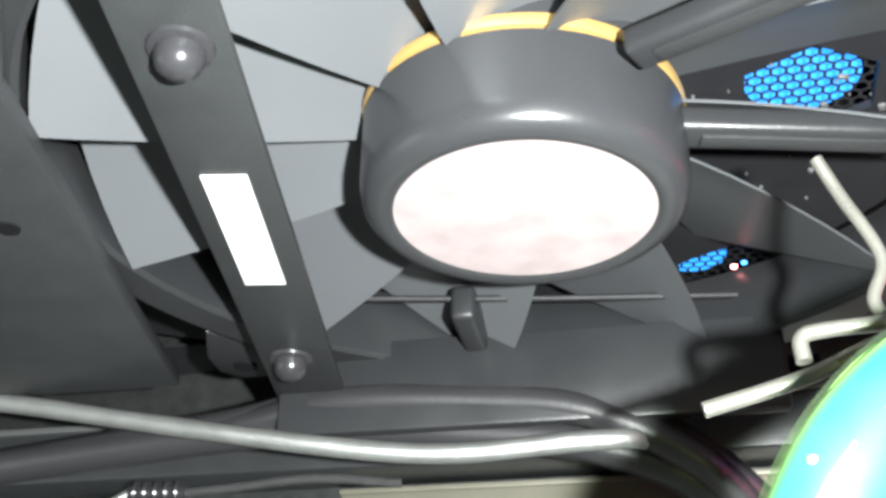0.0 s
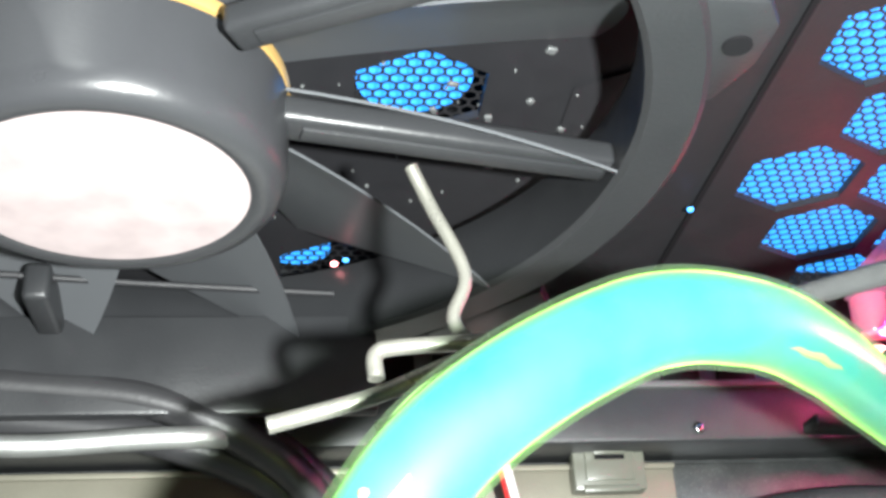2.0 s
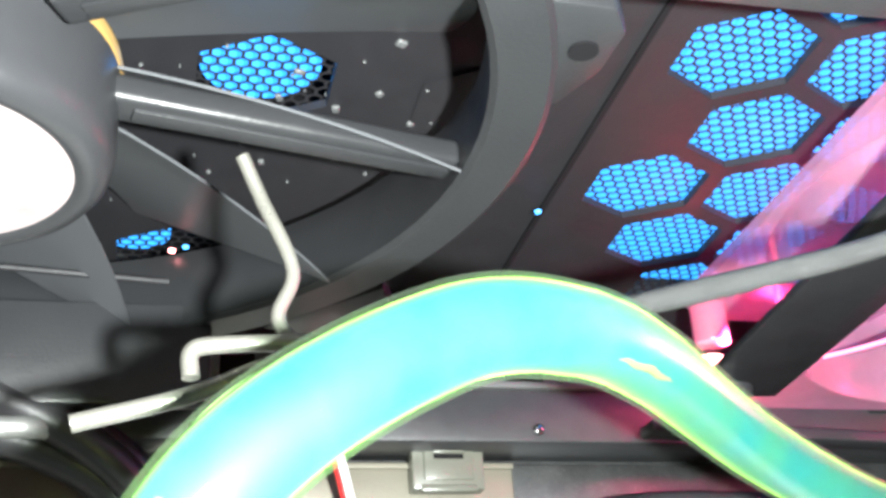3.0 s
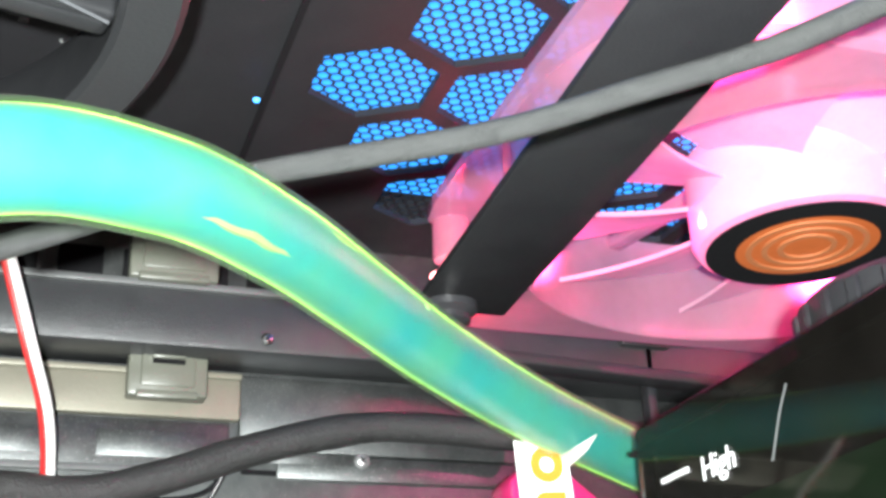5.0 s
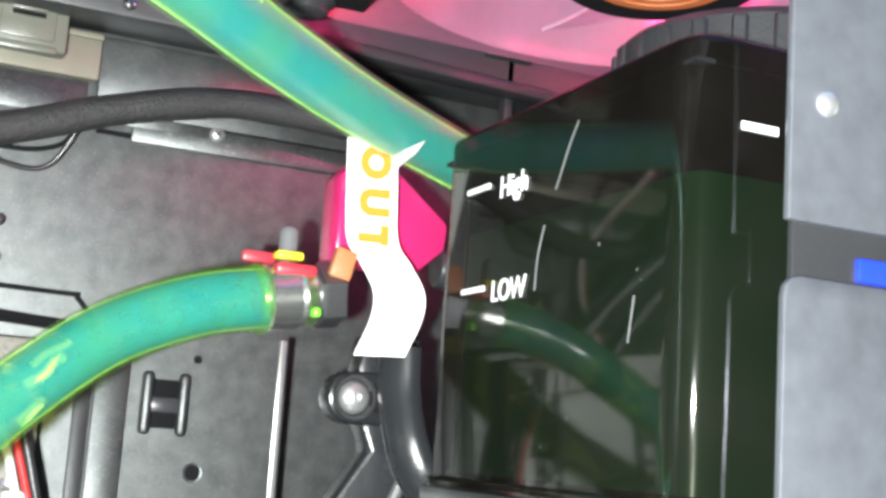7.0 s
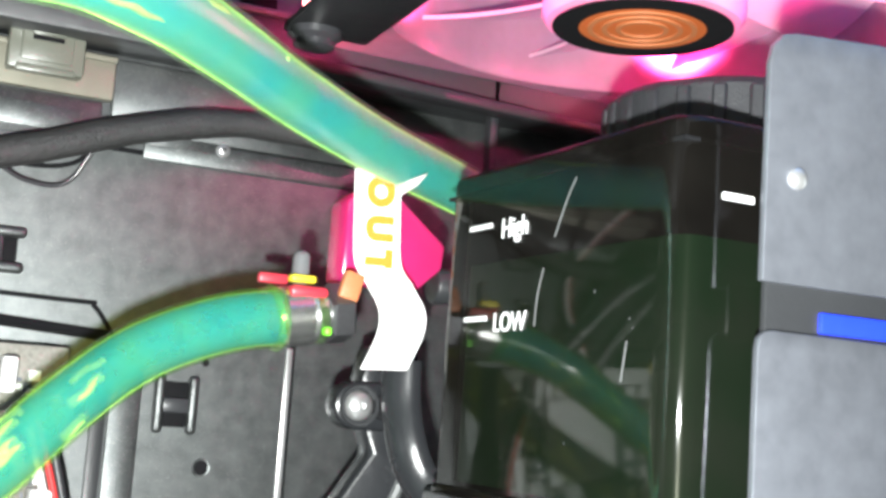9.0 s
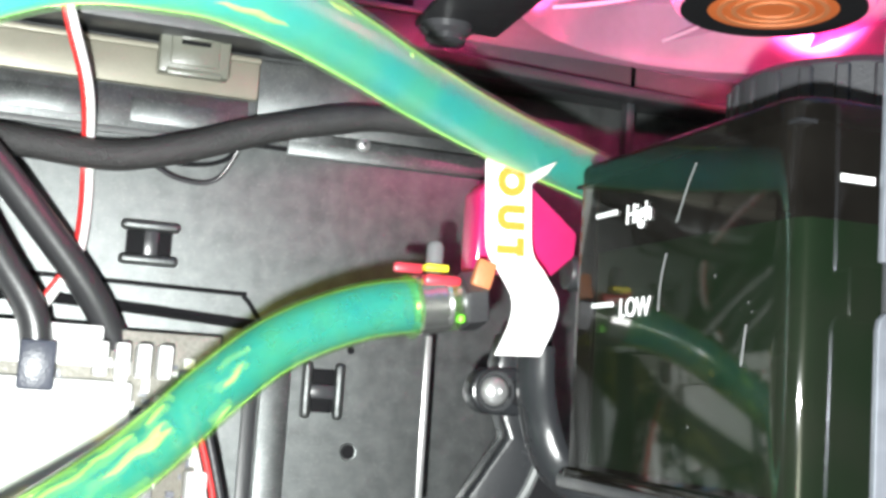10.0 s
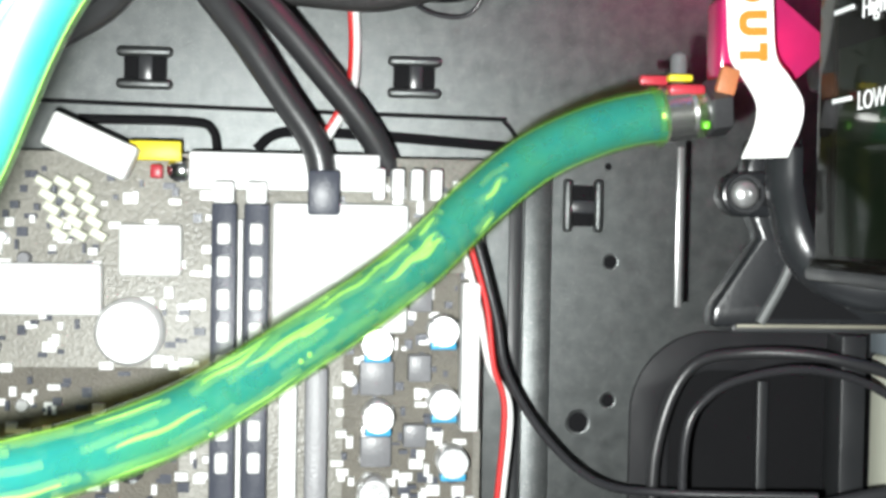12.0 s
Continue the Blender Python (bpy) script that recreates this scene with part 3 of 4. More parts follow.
# strap with rubber screws and a white label, under the fan
sa, sb = Vector((-0.1765, -0.245, 0)), Vector((-0.2035, -0.055, 0))
sd = (sb - sa).normalized()
strap = thing("fan_strap", (-0.192, -0.126, 0.022), "flat black steel strap below the roof fan", "strap")
mid = (sa + sb) / 2
ms = Matrix.Translation((mid.x, mid.y, 0.022)) @ Matrix.Rotation(math.atan2(sd.y, sd.x), 4, "Z")
L = (sb - sa).length / 2
part("bar", turned(box(-L, L, -0.0074, 0.0074, 0, 0.0016, 0.0004), ms), LEDGE, strap)
part("label", turned(box(-0.018, 0.018, -0.0036, 0.0036, -0.0002, 0.0, 0), Matrix.Translation((-0.1936, -0.1262, 0.022)) @ Matrix.Rotation(math.atan2(sd.y, sd.x), 4, "Z")), WHITE, strap, "blank white sticker")
for px, py in ((-0.1858, -0.1745), (-0.2015, -0.0760)):
    part("washer", lathe((px, py, 0.022), (0, 0, -1), [(0.0046, 0.0), (0.0044, 0.0006), (0.0034, 0.0009), (0, 0.0009)], 24), RUBBER, strap)
    part("screw", lathe((px, py, 0.0212), (0, 0, -1), [(0.0034, 0), (0.0034, 0.0012), (0.0029, 0.0026), (0.0018, 0.0036), (0, 0.0040)], 24), RUBBER, strap, "domed black rubber screw")
structure("trim_roof_border", plate([(-0.335, -0.235), (-0.2065, -0.235), (-0.209, -0.18), (-0.2165, -0.166), (-0.2275, -0.093), (-0.232, -0.06), (-0.335, -0.06)], 0.0245, 0.028, 0.0005), LEDGE, "flat black border panel beside the roof fan", "case trim")
structure("trim_back_rail", box(-0.21, -0.104, -0.058, -0.0545, 0.0125, 0.033, 0.0008), PLASTIC, "black plastic rail behind the roof fan", "case trim")
rail = structure("trim_rod", sweep([(-0.194, -0.0765, 0.0345), (-0.155, -0.0700, 0.0345), (-0.1126, -0.0645, 0.0345)], 0.0007, 8, 4), STEEL_TOP, "thin grey rod behind the fan hub", "case trim")

part("clip", box(-0.1695, -0.1645, -0.0745, -0.0560, 0.0290, 0.0365, 0.0012, 3), PLASTIC, rail, "dark clip holding the rod")
hole = thing("panel_hole", (-0.2342, -0.1308, 0.0245), "small black disc for the shade in a screw hole of the border panel", "hole")
# hole shade as a black disc under the uncut panel
part("bore_shade", cyl((-0.2342, -0.1308, 0.0241), (0, 0, 1), 0.0021, 0.0006, 18), DARK, hole)
structure("trim_roof_rail", box(-0.067, 0.0, -0.186, -0.1646, 0.030, 0.0318, 0.0005), LEDGE, "flat grey rail along the front of the roof", "case trim")

# ---- clear pink-lit fan ----
CX, CY, CZ = 0.0625, -0.0935, 0.0225
clear = thing("lit_fan", (CX, CY, CZ), "clear plastic fan lit pink by its corner lamps", "fan")
side = bmesh.new()
half, rin = 0.0595, 0.0555
for z0, z1, step in ((CZ, CZ + 0.0022, 0), (CZ + 0.0218, CZ + 0.024, 0)):
    n = 64
    vi, vo = [], []
    for i in range(n):
        a = 2 * math.pi * (i + 0.5) / n
        c, s = math.cos(a), math.sin(a)
        k = min(half / max(abs(c), 1e-6), half / max(abs(s), 1e-6), half * 1.32)
        vi.append([side.verts.new((CX + rin * c, CY + rin * s, z)) for z in (z0, z1)])
        vo.append([side.verts.new((CX + k * c, CY + k * s, z)) for z in (z0, z1)])
    for i in range(n):
        k = (i + 1) % n
        side.faces.new((vi[i][0], vi[k][0], vo[k][0], vo[i][0]))
        side.faces.new((vi[i][1], vo[i][1], vo[k][1], vi[k][1]))
        side.faces.new((vi[i][0], vi[i][1], vi[k][1], vi[k][0]))
        side.faces.new((vo[i][0], vo[k][0], vo[k][1], vo[i][1]))
bmesh.ops.recalc_face_normals(side, faces=side.faces[:])
part("flange", side, CLEARPINK, clear)
part("shroud", lathe((CX, CY, CZ), (0, 0, 1), [(0.0555, 0.001), (0.0572, 0.001), (0.0572, 0.023), (0.0555, 0.023), (0.0555, 0.001)], 72), CLEARPINK, clear)
part("hub", lathe((CX, CY, CZ - 0.001), (0, 0, 1), [(0, 0.0004), (0.0185, 0.0004), (0.0205, 0.0008), (0.0215, 0.0024), (0.0215, 0.0185), (0, 0.0185)], 56), CLEARBLADE, clear)
part("sticker_ring", lathe((CX, CY, CZ - 0.0009), (0, 0, -1), [(0.0135, 0.0), (0.0135, 0.0003), (0.0192, 0.0003), (0.0192, 0.0)], 56), DARK, clear, "dark ring round the hub sticker")
part("sticker", lathe((CX, CY, CZ - 0.0008), (0, 0, -1), [(0, 0.0003), (0.0136, 0.0003), (0.0136, 0.0)], 56), ORANGE, clear, "orange round hub sticker")
for r in (0.0045, 0.0075, 0.0105):
    part("sticker_print", lathe((CX, CY, CZ - 0.0011), (0, 0, -1), [(r, 0.0), (r, 0.0003), (r + 0.0011, 0.0003), (r + 0.0011, 0.0)], 48), OCHRE, clear)
for k in range(9):
    part("blade", blade(CX, CY, CZ + 0.0115, 0.020, 0.0535, 12 + 40 * k, 22, 0.0400, 0.001, 0.2, 0.06), CLEARBLADE, clear)
for way in (10, 102, 190, 282):
    m = Matrix.Translation((CX, CY, CZ)) @ Matrix.Rotation(radians(way), 4, "Z")
    part("strut", turned(box(0.02, 0.0565, -0.0022, 0.0022, 0.0205, 0.0235, 0.0008), m), CLEARPINK, clear)
for sx in (-1, 1):
    for sy in (-1, 1):
        x, y = CX + sx * 0.0540, CY + sy * 0.0540
        part("corner_lamp", lathe((x, y, CZ + 0.0035), (0, 0, 1), [(0, 0), (0.0024, 0.0004), (0.0034, 0.0016), (0.0034, 0.006), (0, 0.006)], 16), LEDPINK, clear, "small lit pink lamp")
        part("corner_post", cyl((x - sx * 0.0012, y - sy * 0.0012, CZ + 0.0125), (0, 0, 1), 0.0042, 0.0112, 20, 0.0006), CLEARPINK, clear)

bar = thing("fan_rail", (0.006, -0.15, 0.019), "flat dark grey steel rail under the lit fan", "rail")
mb = Matrix.Translation((0.0045, -0.102, 0.019)) @ Matrix.Rotation(radians(-3.0), 4, "Z")
part("bar", turned(box(-0.0098, 0.0098, -0.105, 0.052, 0, 0.0018, 0.0004), mb), STEEL_TOP, bar)
part("screw_boss", lathe((0.0035, -0.0535, 0.019), (0, 0, -1), [(0.0062, 0), (0.006, 0.0014), (0.0046, 0.0024), (0.0046, 0.0036), (0.0034, 0.0042), (0, 0.0042)], 28), RUBBER, bar, "round black rubber boss")
corner = thing("roof_bracket", (0.06, -0.012, 0.03), "thin black bracket arm under the roof", "bracket")
part("arm", turned(box(-0.055, 0.075, -0.0035, 0.0035, -0.0015, 0.0015, 0.0008), Matrix.Translation((0.05, -0.0235, 0.0185)) @ Matrix.Rotation(radians(6), 4, "Z")), PLASTIC, corner)
part("post", box(0.069, 0.0715, -0.016, -0.012, 0.002, 0.03, 0.0006), PLASTIC, corner)
part("foot", box(0.062, 0.076, -0.018, -0.01, 0.028, 0.0305, 0.001), PLASTIC, corner)

# ---- reservoir ----
RX0, RX1, RY0, RY1, RZ0, RZ1 = 0.0195, 0.098, -0.1665, -0.0925, -0.0765, -0.0175
res = thing("coolant_reservoir", (RX0, RY0, RZ0), "smoked acrylic coolant tank half full of green liquid", "tank")


def rounded(x0, x1, y0, y1, r, n=8):
    out = []
    for cx, cy, a0 in ((x1 - r, y1 - r, 0), (x0 + r, y1 - r, 90), (x0 + r, y0 + r, 180), (x1 - r, y0 + r, 270)):
        out += [(cx + r * math.cos(radians(a0 + 90 * i / n)), cy + r * math.sin(radians(a0 + 90 * i / n))) for i in range(n + 1)]
    return out


bm = plate(rounded(RX0, RX1, RY0, RY1, 0.0052), RZ0, RZ1)
bmesh.ops.bevel(bm, geom=[e for e in bm.edges if abs(e.verts[0].co.z - e.verts[1].co.z) < 1e-6], offset=0.0014, segments=3, affect="EDGES", profile=0.5)
part("body", bm, SMOKED, res)
part("foot_rim", plate(rounded(RX0 - 0.0008, RX1 + 0.0008, RY0 - 0.0008, RY1 + 0.0008, 0.0055), RZ0 - 0.0006, RZ0 + 0.0012, 0.0003), SMOKED, res)
for rows in ([(-0.139, -0.0235), (-0.1365, -0.027), (-0.1335, -0.0325)], [(-0.1305, -0.0375), (-0.129, -0.042), (-0.1285, -0.047)], [(-0.155, -0.05), (-0.154, -0.056)]):
    part("scratch", sweep([(RX0 - 0.00005, y, z) for y, z in rows], 0.00013, 6, 5), GREYPL, res, "thin pale scratch")
rng = random.Random(7)
for i in range(6):
    part("dried_drop", lathe((RX0 - 0.00002, rng.uniform(-0.16, -0.097), rng.uniform(-0.073, -0.024)), (-1, 0, 0), [(rng.uniform(0.00014, 0.00028), 0), (0, 0.0001)], 8), GREYPL, res)
part("coolant", plate(rounded(RX0 + 0.003, RX1 - 0.004, RY0 + 0.003, RY1 - 0.004, 0.003), RZ0 + 0.002, -0.0345), COOLANT, res, "dark green coolant")
part("back_lining", box(RX1 - 0.0035, RX1 - 0.0025, RY0 + 0.004, RY1 - 0.004, RZ0 + 0.002, RZ1 - 0.002), PLASTIC, res)
part("rear_lining", box(RX0 + 0.004, RX1 - 0.004, RY1 - 0.0034, RY1 - 0.0022, RZ0 + 0.002, RZ1 - 0.002), PLASTIC, res)
part("lid_seam", box(RX0 + 0.0004, RX1 - 0.0004, RY0 + 0.0004, RY1 - 0.0004, RZ1 - 0.0042, RZ1 - 0.0036), DARK, res)
bm = lathe((0.055, -0.1335, RZ1), (0, 0, 1), [(0.0225, 0.0), (0.0225, 0.0112), (0.0212, 0.0125), (0, 0.0125)], 48)
part("cap", bm, STEEL_TOP, res, "round ribbed black filler cap")
for i in range(24):
    a = 2 * math.pi * i / 24
    m = Matrix.Translation((0.055 + 0.0225 * math.cos(a), -0.1335 + 0.0225 * math.sin(a), RZ1 + 0.0062)) @ Matrix.Rotation(a, 4, "Z")
    part("cap_rib", turned(box(-0.0007, 0.0007, -0.0012, 0.0012, -0.0048, 0.0048, 0.0004, 1), m), STEEL_TOP, res)
face = lambda y, z: frame_of((RX0 - 0.0003, y, z), (0, -1, 0), (0, 0, 1))
writing("High", 0.0050, face(-0.1205, -0.0297), MARK, res)
writing("LOW", 0.0048, face(-0.1205, -0.0462), MARK, res)
for y, z in ((-0.108, -0.0285), (-0.108, -0.0452)):
    part("level_mark", box(RX0 - 0.0004, RX0 - 0.0001, y - 0.004, y + 0.004, z - 0.0004, z + 0.0004), MARK, res)
part("level_mark", box(0.0265, 0.032, RY0 - 0.0004, RY0 - 0.0001, -0.0295, -0.0285), MARK, res)

# black cradle under the tank
cradle = thing("tank_cradle", (0.04, -0.08, -0.093), "black plastic cradle screwed to the tray holding the tank", "bracket")
part("base", box(0.0172, 0.13, -0.0565, -0.04, -0.0938, -0.0918, 0.0006), PLASTIC, cradle)
part("edge", box(0.0180, 0.10, -0.0574, -0.0566, -0.0926, -0.0917, 0.0002), BEIGE, cradle, "pale worn edge")
part("floor_plate", box(0.022, 0.11, -0.17, -0.085, -0.0800, -0.077, 0.001), PLASTIC, cradle)
part("arch", sweep([(0.0248, -0.0658, -0.0521), (0.0248, -0.0667, -0.0607), (0.0256, -0.0692, -0.0692), (0.0282, -0.0709, -0.0761), (0.0325, -0.0744, -0.0803), (0.0402, -0.0769, -0.0829), (0.0513, -0.0803, -0.0829)], 0.0022, 12, 8, 2.0), CRADLE, cradle, "curved black holding rim")
part("web", slab_xz([(0.0125, -0.0925), (0.0130, -0.0880), (0.0235, -0.0720), (0.0215, -0.0670), (0.0200, -0.0560), (0.0215, -0.0490), (0.0330, -0.0480), (0.0345, -0.0660), (0.0390, -0.0760), (0.0480, -0.0820), (0.1100, -0.0835), (0.1100, -0.0925)], -0.0565, -0.0485, 0.0012), CRADLE, cradle)
part("window", slab_xz([(0.0245, -0.0905), (0.0330, -0.0745), (0.0370, -0.0830), (0.0480, -0.0905)], -0.0570, -0.0560), DARK, cradle)
part("window_lip", sweep([(0.0235, -0.0572, -0.0915), (0.0285, -0.0572, -0.0825), (0.0330, -0.0572, -0.0735), (0.0375, -0.0572, -0.0820), (0.0450, -0.0572, -0.0870)], 0.0012, 8, 5), GREYPL, cradle)
tongue = [(0.0185 + 0.0052 * math.cos(radians(90 + 15 * i)), -0.062 + 0.0052 * math.sin(radians(90 + 15 * i))) for i in range(13)]
part("ear", slab_xz([(0.0315, -0.0568), *tongue, (0.0315, -0.0672)], -0.0590, -0.0520, 0.0010), CRADLE, cradle, "rounded black screw ear")
part("ear_rim", lathe((0.0185, -0.0590, -0.062), (0, -1, 0), [(0.0036, 0), (0.0046, 0.0002), (0.0044, 0.0010), (0.0036, 0.0010)], 28), PLASTIC, cradle)
part("ear_screw", lathe((0.0185, -0.0588, -0.062), (0, -1, 0), [(0, 0.0016), (0.0008, 0.0016), (0.0009, 0.0022), (0.0022, 0.0018), (0.0032, 0.0008), (0.0033, 0)], 24), NUTMETAL, cradle, "silver dome screw")
part("ear_slot", lathe((0.0243, -0.0590, -0.062), (0, -1, 0), [(0, 0.0003), (0.0026, 0.0003), (0.0028, 0)], 24), DARK, cradle)
part("pump", cyl((0.064, -0.06, -0.062), (0, -1, 0), 0.0225, 0.03, 40, 0.002), PLASTIC, cradle, "round black pump housing")
part("spring", box(0.0113, 0.0128, -0.031, -0.03, -0.09, -0.05, 0.0003), NUTMETAL, cradle, "thin bright metal edge")

# pale drive seen through the opening under the tank
drive = thing("pale_drive", (0.09, -0.01, -0.12), "cream and blue-grey drive end in the tray opening", "drive")
part("case", box(0.0765, 0.15, -0.014, -0.0008, -0.19, -0.1045, 0.0015, 3), CREAM, drive)
part("cover", box(0.0760, 0.15, -0.0150, -0.0008, -0.1042, -0.0960, 0.0008), BLUEGREY, drive, "blue-grey metal cover")

# ---- bare steel drive plate ----
cage = thing("drive_plate", (0.07, -0.17, -0.09), "bare steel drive bracket with a horizontal gap", "bracket")
part("upper_plate", slab_xz([(0.0292, -0.0412), (0.13, -0.0412), (0.13, 0.003), (0.0345, -0.0050), (0.0318, -0.0056), (0.0300, -0.0075), (0.0294, -0.0100)], -0.1725, -0.1713, 0.0003), BRUSHED, cage)
part("lower_plate", slab_xz([(0.0288, -0.12), (0.13, -0.12), (0.13, -0.0486), (0.0315, -0.0478), (0.0300, -0.0481), (0.0291, -0.0490), (0.0288, -0.0505)], -0.1725, -0.1713, 0.0003), BRUSHED, cage)
part("inner_rail", box(0.031, 0.13, -0.1712, -0.170, -0.049, -0.0405, 0.0003), PLASTIC, cage)
part("lit_edge", box(0.0405, 0.13, -0.1722, -0.1712, -0.0475, -0.0445, 0.0003), BLUEPL, cage, "blue lit edge in the gap")
part("rivet", lathe((0.0347, -0.1725, -0.0262), (0, -1, 0), [(0.0016, 0), (0.0015, 0.0006), (0.0009, 0.0011), (0, 0.0012)], 20), NUTMETAL, cage, "small bright screw head")
part("post", box(0.10, 0.125, -0.172, -0.165, -0.36, -0.1), PLASTIC, cage)

# ---- hoses ----
TR = 0.0062
tube_a = [(0.05, -0.052, -0.013), (0.0356, -0.06, -0.0114), (0.0096, -0.0774, -0.0095), (-0.0130, -0.0948, -0.0073), (-0.0318, -0.1131, -0.0060), (-0.0480, -0.1312, -0.0066), (-0.0645, -0.1478, -0.0092), (-0.0846, -0.1612, -0.0160), (-0.1088, -0.1707, -0.0345), (-0.122, -0.172, -0.062), (-0.132, -0.17, -0.085)]
tube_b = [(0.0007, -0.066, -0.0447), (-0.0149, -0.0662, -0.0479), (-0.0307, -0.0674, -0.0549), (-0.0443, -0.0721, -0.0655), (-0.0592, -0.0798, -0.0792), (-0.0807, -0.0961, -0.0931), (-0.1046, -0.115, -0.1055), (-0.1324, -0.1342, -0.1111), (-0.165, -0.15, -0.112)]
for rows, liquid, skin, words in ((tube_a, TUBELIQ, SATINSKIN, "clear green hose filled with teal coolant, arching over the tray"), (tube_b, TUBELIQ2, TUBESKIN, "clear green hose filled with streaky teal coolant, clamped at the tank")):
    hose = thing("coolant_hose", rows[0], words, "hose", "coolant hoses")
    part("wall", sweep(rows, TR, 28, 14, caps=False), skin, hose, "clear green hose wall")
    part("coolant", sweep(rows, TR * 0.89, 20, 14), liquid, hose, "teal coolant inside")
    pts = curve_points(rows, 14)
    rng = random.Random(21 if liquid is TUBELIQ else 5)
    for k in range(10 if liquid is TUBELIQ else 46):
        # pale threads of air pressed between the coolant and the hose wall
        low = int(len(pts) * (0.10 if k % 3 == 0 else 0.38))
        i0 = rng.randint(low, len(pts) - 16)
        n = rng.randint(5, 13)
        thick = rng.uniform(0.0005, 0.0011)
        turn, drift, sway = rng.uniform(0, 2 * math.pi), rng.uniform(-0.03, 0.03), rng.uniform(0.01, 0.06)
        line = []
        for i in range(i0, i0 + n):
            d = (pts[i + 1] - pts[i - 1]).normalized()
            a = d.cross(Vector((0, 0, 1))).normalized()
            b = d.cross(a)
            g = turn + drift * (i - i0) + sway * math.sin(1.3 * (i - i0))
            deep = TR * 0.89 - thick + 0.00028 * math.sin(math.pi * (i - i0) / (n - 1)) - 0.00006
            line.append(pts[i] + deep * (a * math.cos(g) + b * math.sin(g)))
        part("air_streak", sweep(line, thick, 9, 3, wobble=0.12), STREAK, hose, "pale streak in the coolant")
    for k in range(4 if liquid is TUBELIQ else 12):
        i = rng.randint(int(len(pts) * 0.3), len(pts) - 4)
        d = (pts[i + 1] - pts[i - 1]).normalized()
        a = d.cross(Vector((0, 0, 1))).normalized()
        g = rng.uniform(0, 2 * math.pi)
        out = a * math.cos(g) + d.cross(a) * math.sin(g)
        part("bubble", lathe(pts[i] + out * TR * 0.89, out, [(0.0006, 0), (0.0004, 0.0003), (0, 0.0004)], 8), STREAK, hose)

# swollen end of the lower hose, then hose clamp, nozzle and paper flag at the tank
part("end_bead", lathe(Vector((-0.0055, -0.0662, -0.0460)), (1, 0.02, 0.2), [(0.0058, 0), (0.0066, 0.0003), (0.0069, 0.0009), (0.0066, 0.0015), (0.0058, 0.0018)], 32), TUBESKIN, hose, "swollen clear hose end")
clamp = thing("hose_clamp", (0.004, -0.066, -0.0445), "metal hose clamp with red tabs and black nut", "clamp")
ax = Vector((1, 0.02, 0.16)).normalized()
org = Vector((-0.0045, -0.0665, -0.0456))
part("nozzle", lathe(org, ax, [(0.0048, 0), (0.0052, 0.001), (0.0048, 0.0035), (0.0052, 0.0045), (0.0047, 0.007), (0.0052, 0.008), (0.0047, 0.0095), (0.0047, 0.013), (0, 0.013)], 28), BARB, clamp, "shiny barbed nozzle")
part("band", lathe(org + ax * 0.001, ax, [(0.0056, 0), (0.0062, 0.0004), (0.0062, 0.0056), (0.0056, 0.006)], 28), BARB, clamp, "bright metal clamp band")
part("band", lathe(org + ax * 0.0078, ax, [(0.0053, 0), (0.006, 0.0003), (0.006, 0.0019), (0.0053, 0.0022)], 28), TUBESKIN, clamp, "clear green ring")
part("nut", lathe(org + ax * 0.0108, ax, [(0, 0), (0.0058, 0), (0.0064, 0.0006), (0.0064, 0.0046), (0.0058, 0.005), (0, 0.005)], 6), BLACKNUT, clamp, "black chrome six-sided nut")
part("collar", lathe(org + ax * 0.0066, ax, [(0.0046, 0), (0.0058, 0.0004), (0.0060, 0.0012), (0.0052, 0.0018), (0.0046, 0.0018)], 28), BARB, clamp, "chrome collar")
part("nut_face", turned(box(-0.0021, 0.0021, -0.0012, 0.0012, -0.0032, 0.0026, 0.0005), Matrix.Translation(org + ax * 0.0146 + Vector((0, -0.0045, 0.0056))) @ Matrix.Rotation(radians(14), 4, "Y")), OCHRE, clamp, "orange face")
part("ear", box(-0.0017, 0.0018, -0.0690, -0.0655, -0.0392, -0.0315, 0.0016, 4), TABPL, clamp, "frosted thumb tab")
part("ear", box(-0.0072, -0.0008, -0.063, -0.061, -0.0384, -0.0362, 0.0006), REDPL, clamp, "red tab")
part("clip_bar", box(-0.0030, 0.0050, -0.0716, -0.0672, -0.0412, -0.0389, 0.0008), REDPL, clamp, "red bar on the band")
part("clip_bar", box(-0.0030, 0.0022, -0.0712, -0.0680, -0.0383, -0.0368, 0.0005), YELLOW, clamp, "yellow sliver above the red bar")
part("clip_bar", box(0.0042, 0.0057, -0.0732, -0.0705, -0.0486, -0.0468, 0.0005), GREENPL, clamp, "small green catch")

flag = thing("paper_flag", (0.015, -0.0695, -0.034), "white paper flag lettered in orange, wrapped round the nozzle", "label")
bm = bmesh.new()
rows = [(0.0092, -0.0695, -0.0132), (0.0096, -0.0698, -0.022), (0.0105, -0.0698, -0.0325), (0.0128, -0.072, -0.0375), (0.0152, -0.0735, -0.0425), (0.0155, -0.0725, -0.0475), (0.0138, -0.0695, -0.0545)]
pts = curve_points(rows, 6)
for a, b in zip(pts, pts[1:]):
    w = Vector((0.0101, -0.0008, 0.0005))
    vs = [bm.verts.new(p) for p in (a, a + w, b + w, b)]
    bm.faces.new(vs)
bmesh.ops.remove_doubles(bm, verts=bm.verts[:], dist=1e-5)
bmesh.ops.solidify(bm, geom=bm.faces[:], thickness=0.0002)
part("paper", bm, WHITE, flag)
bm = bmesh.new()
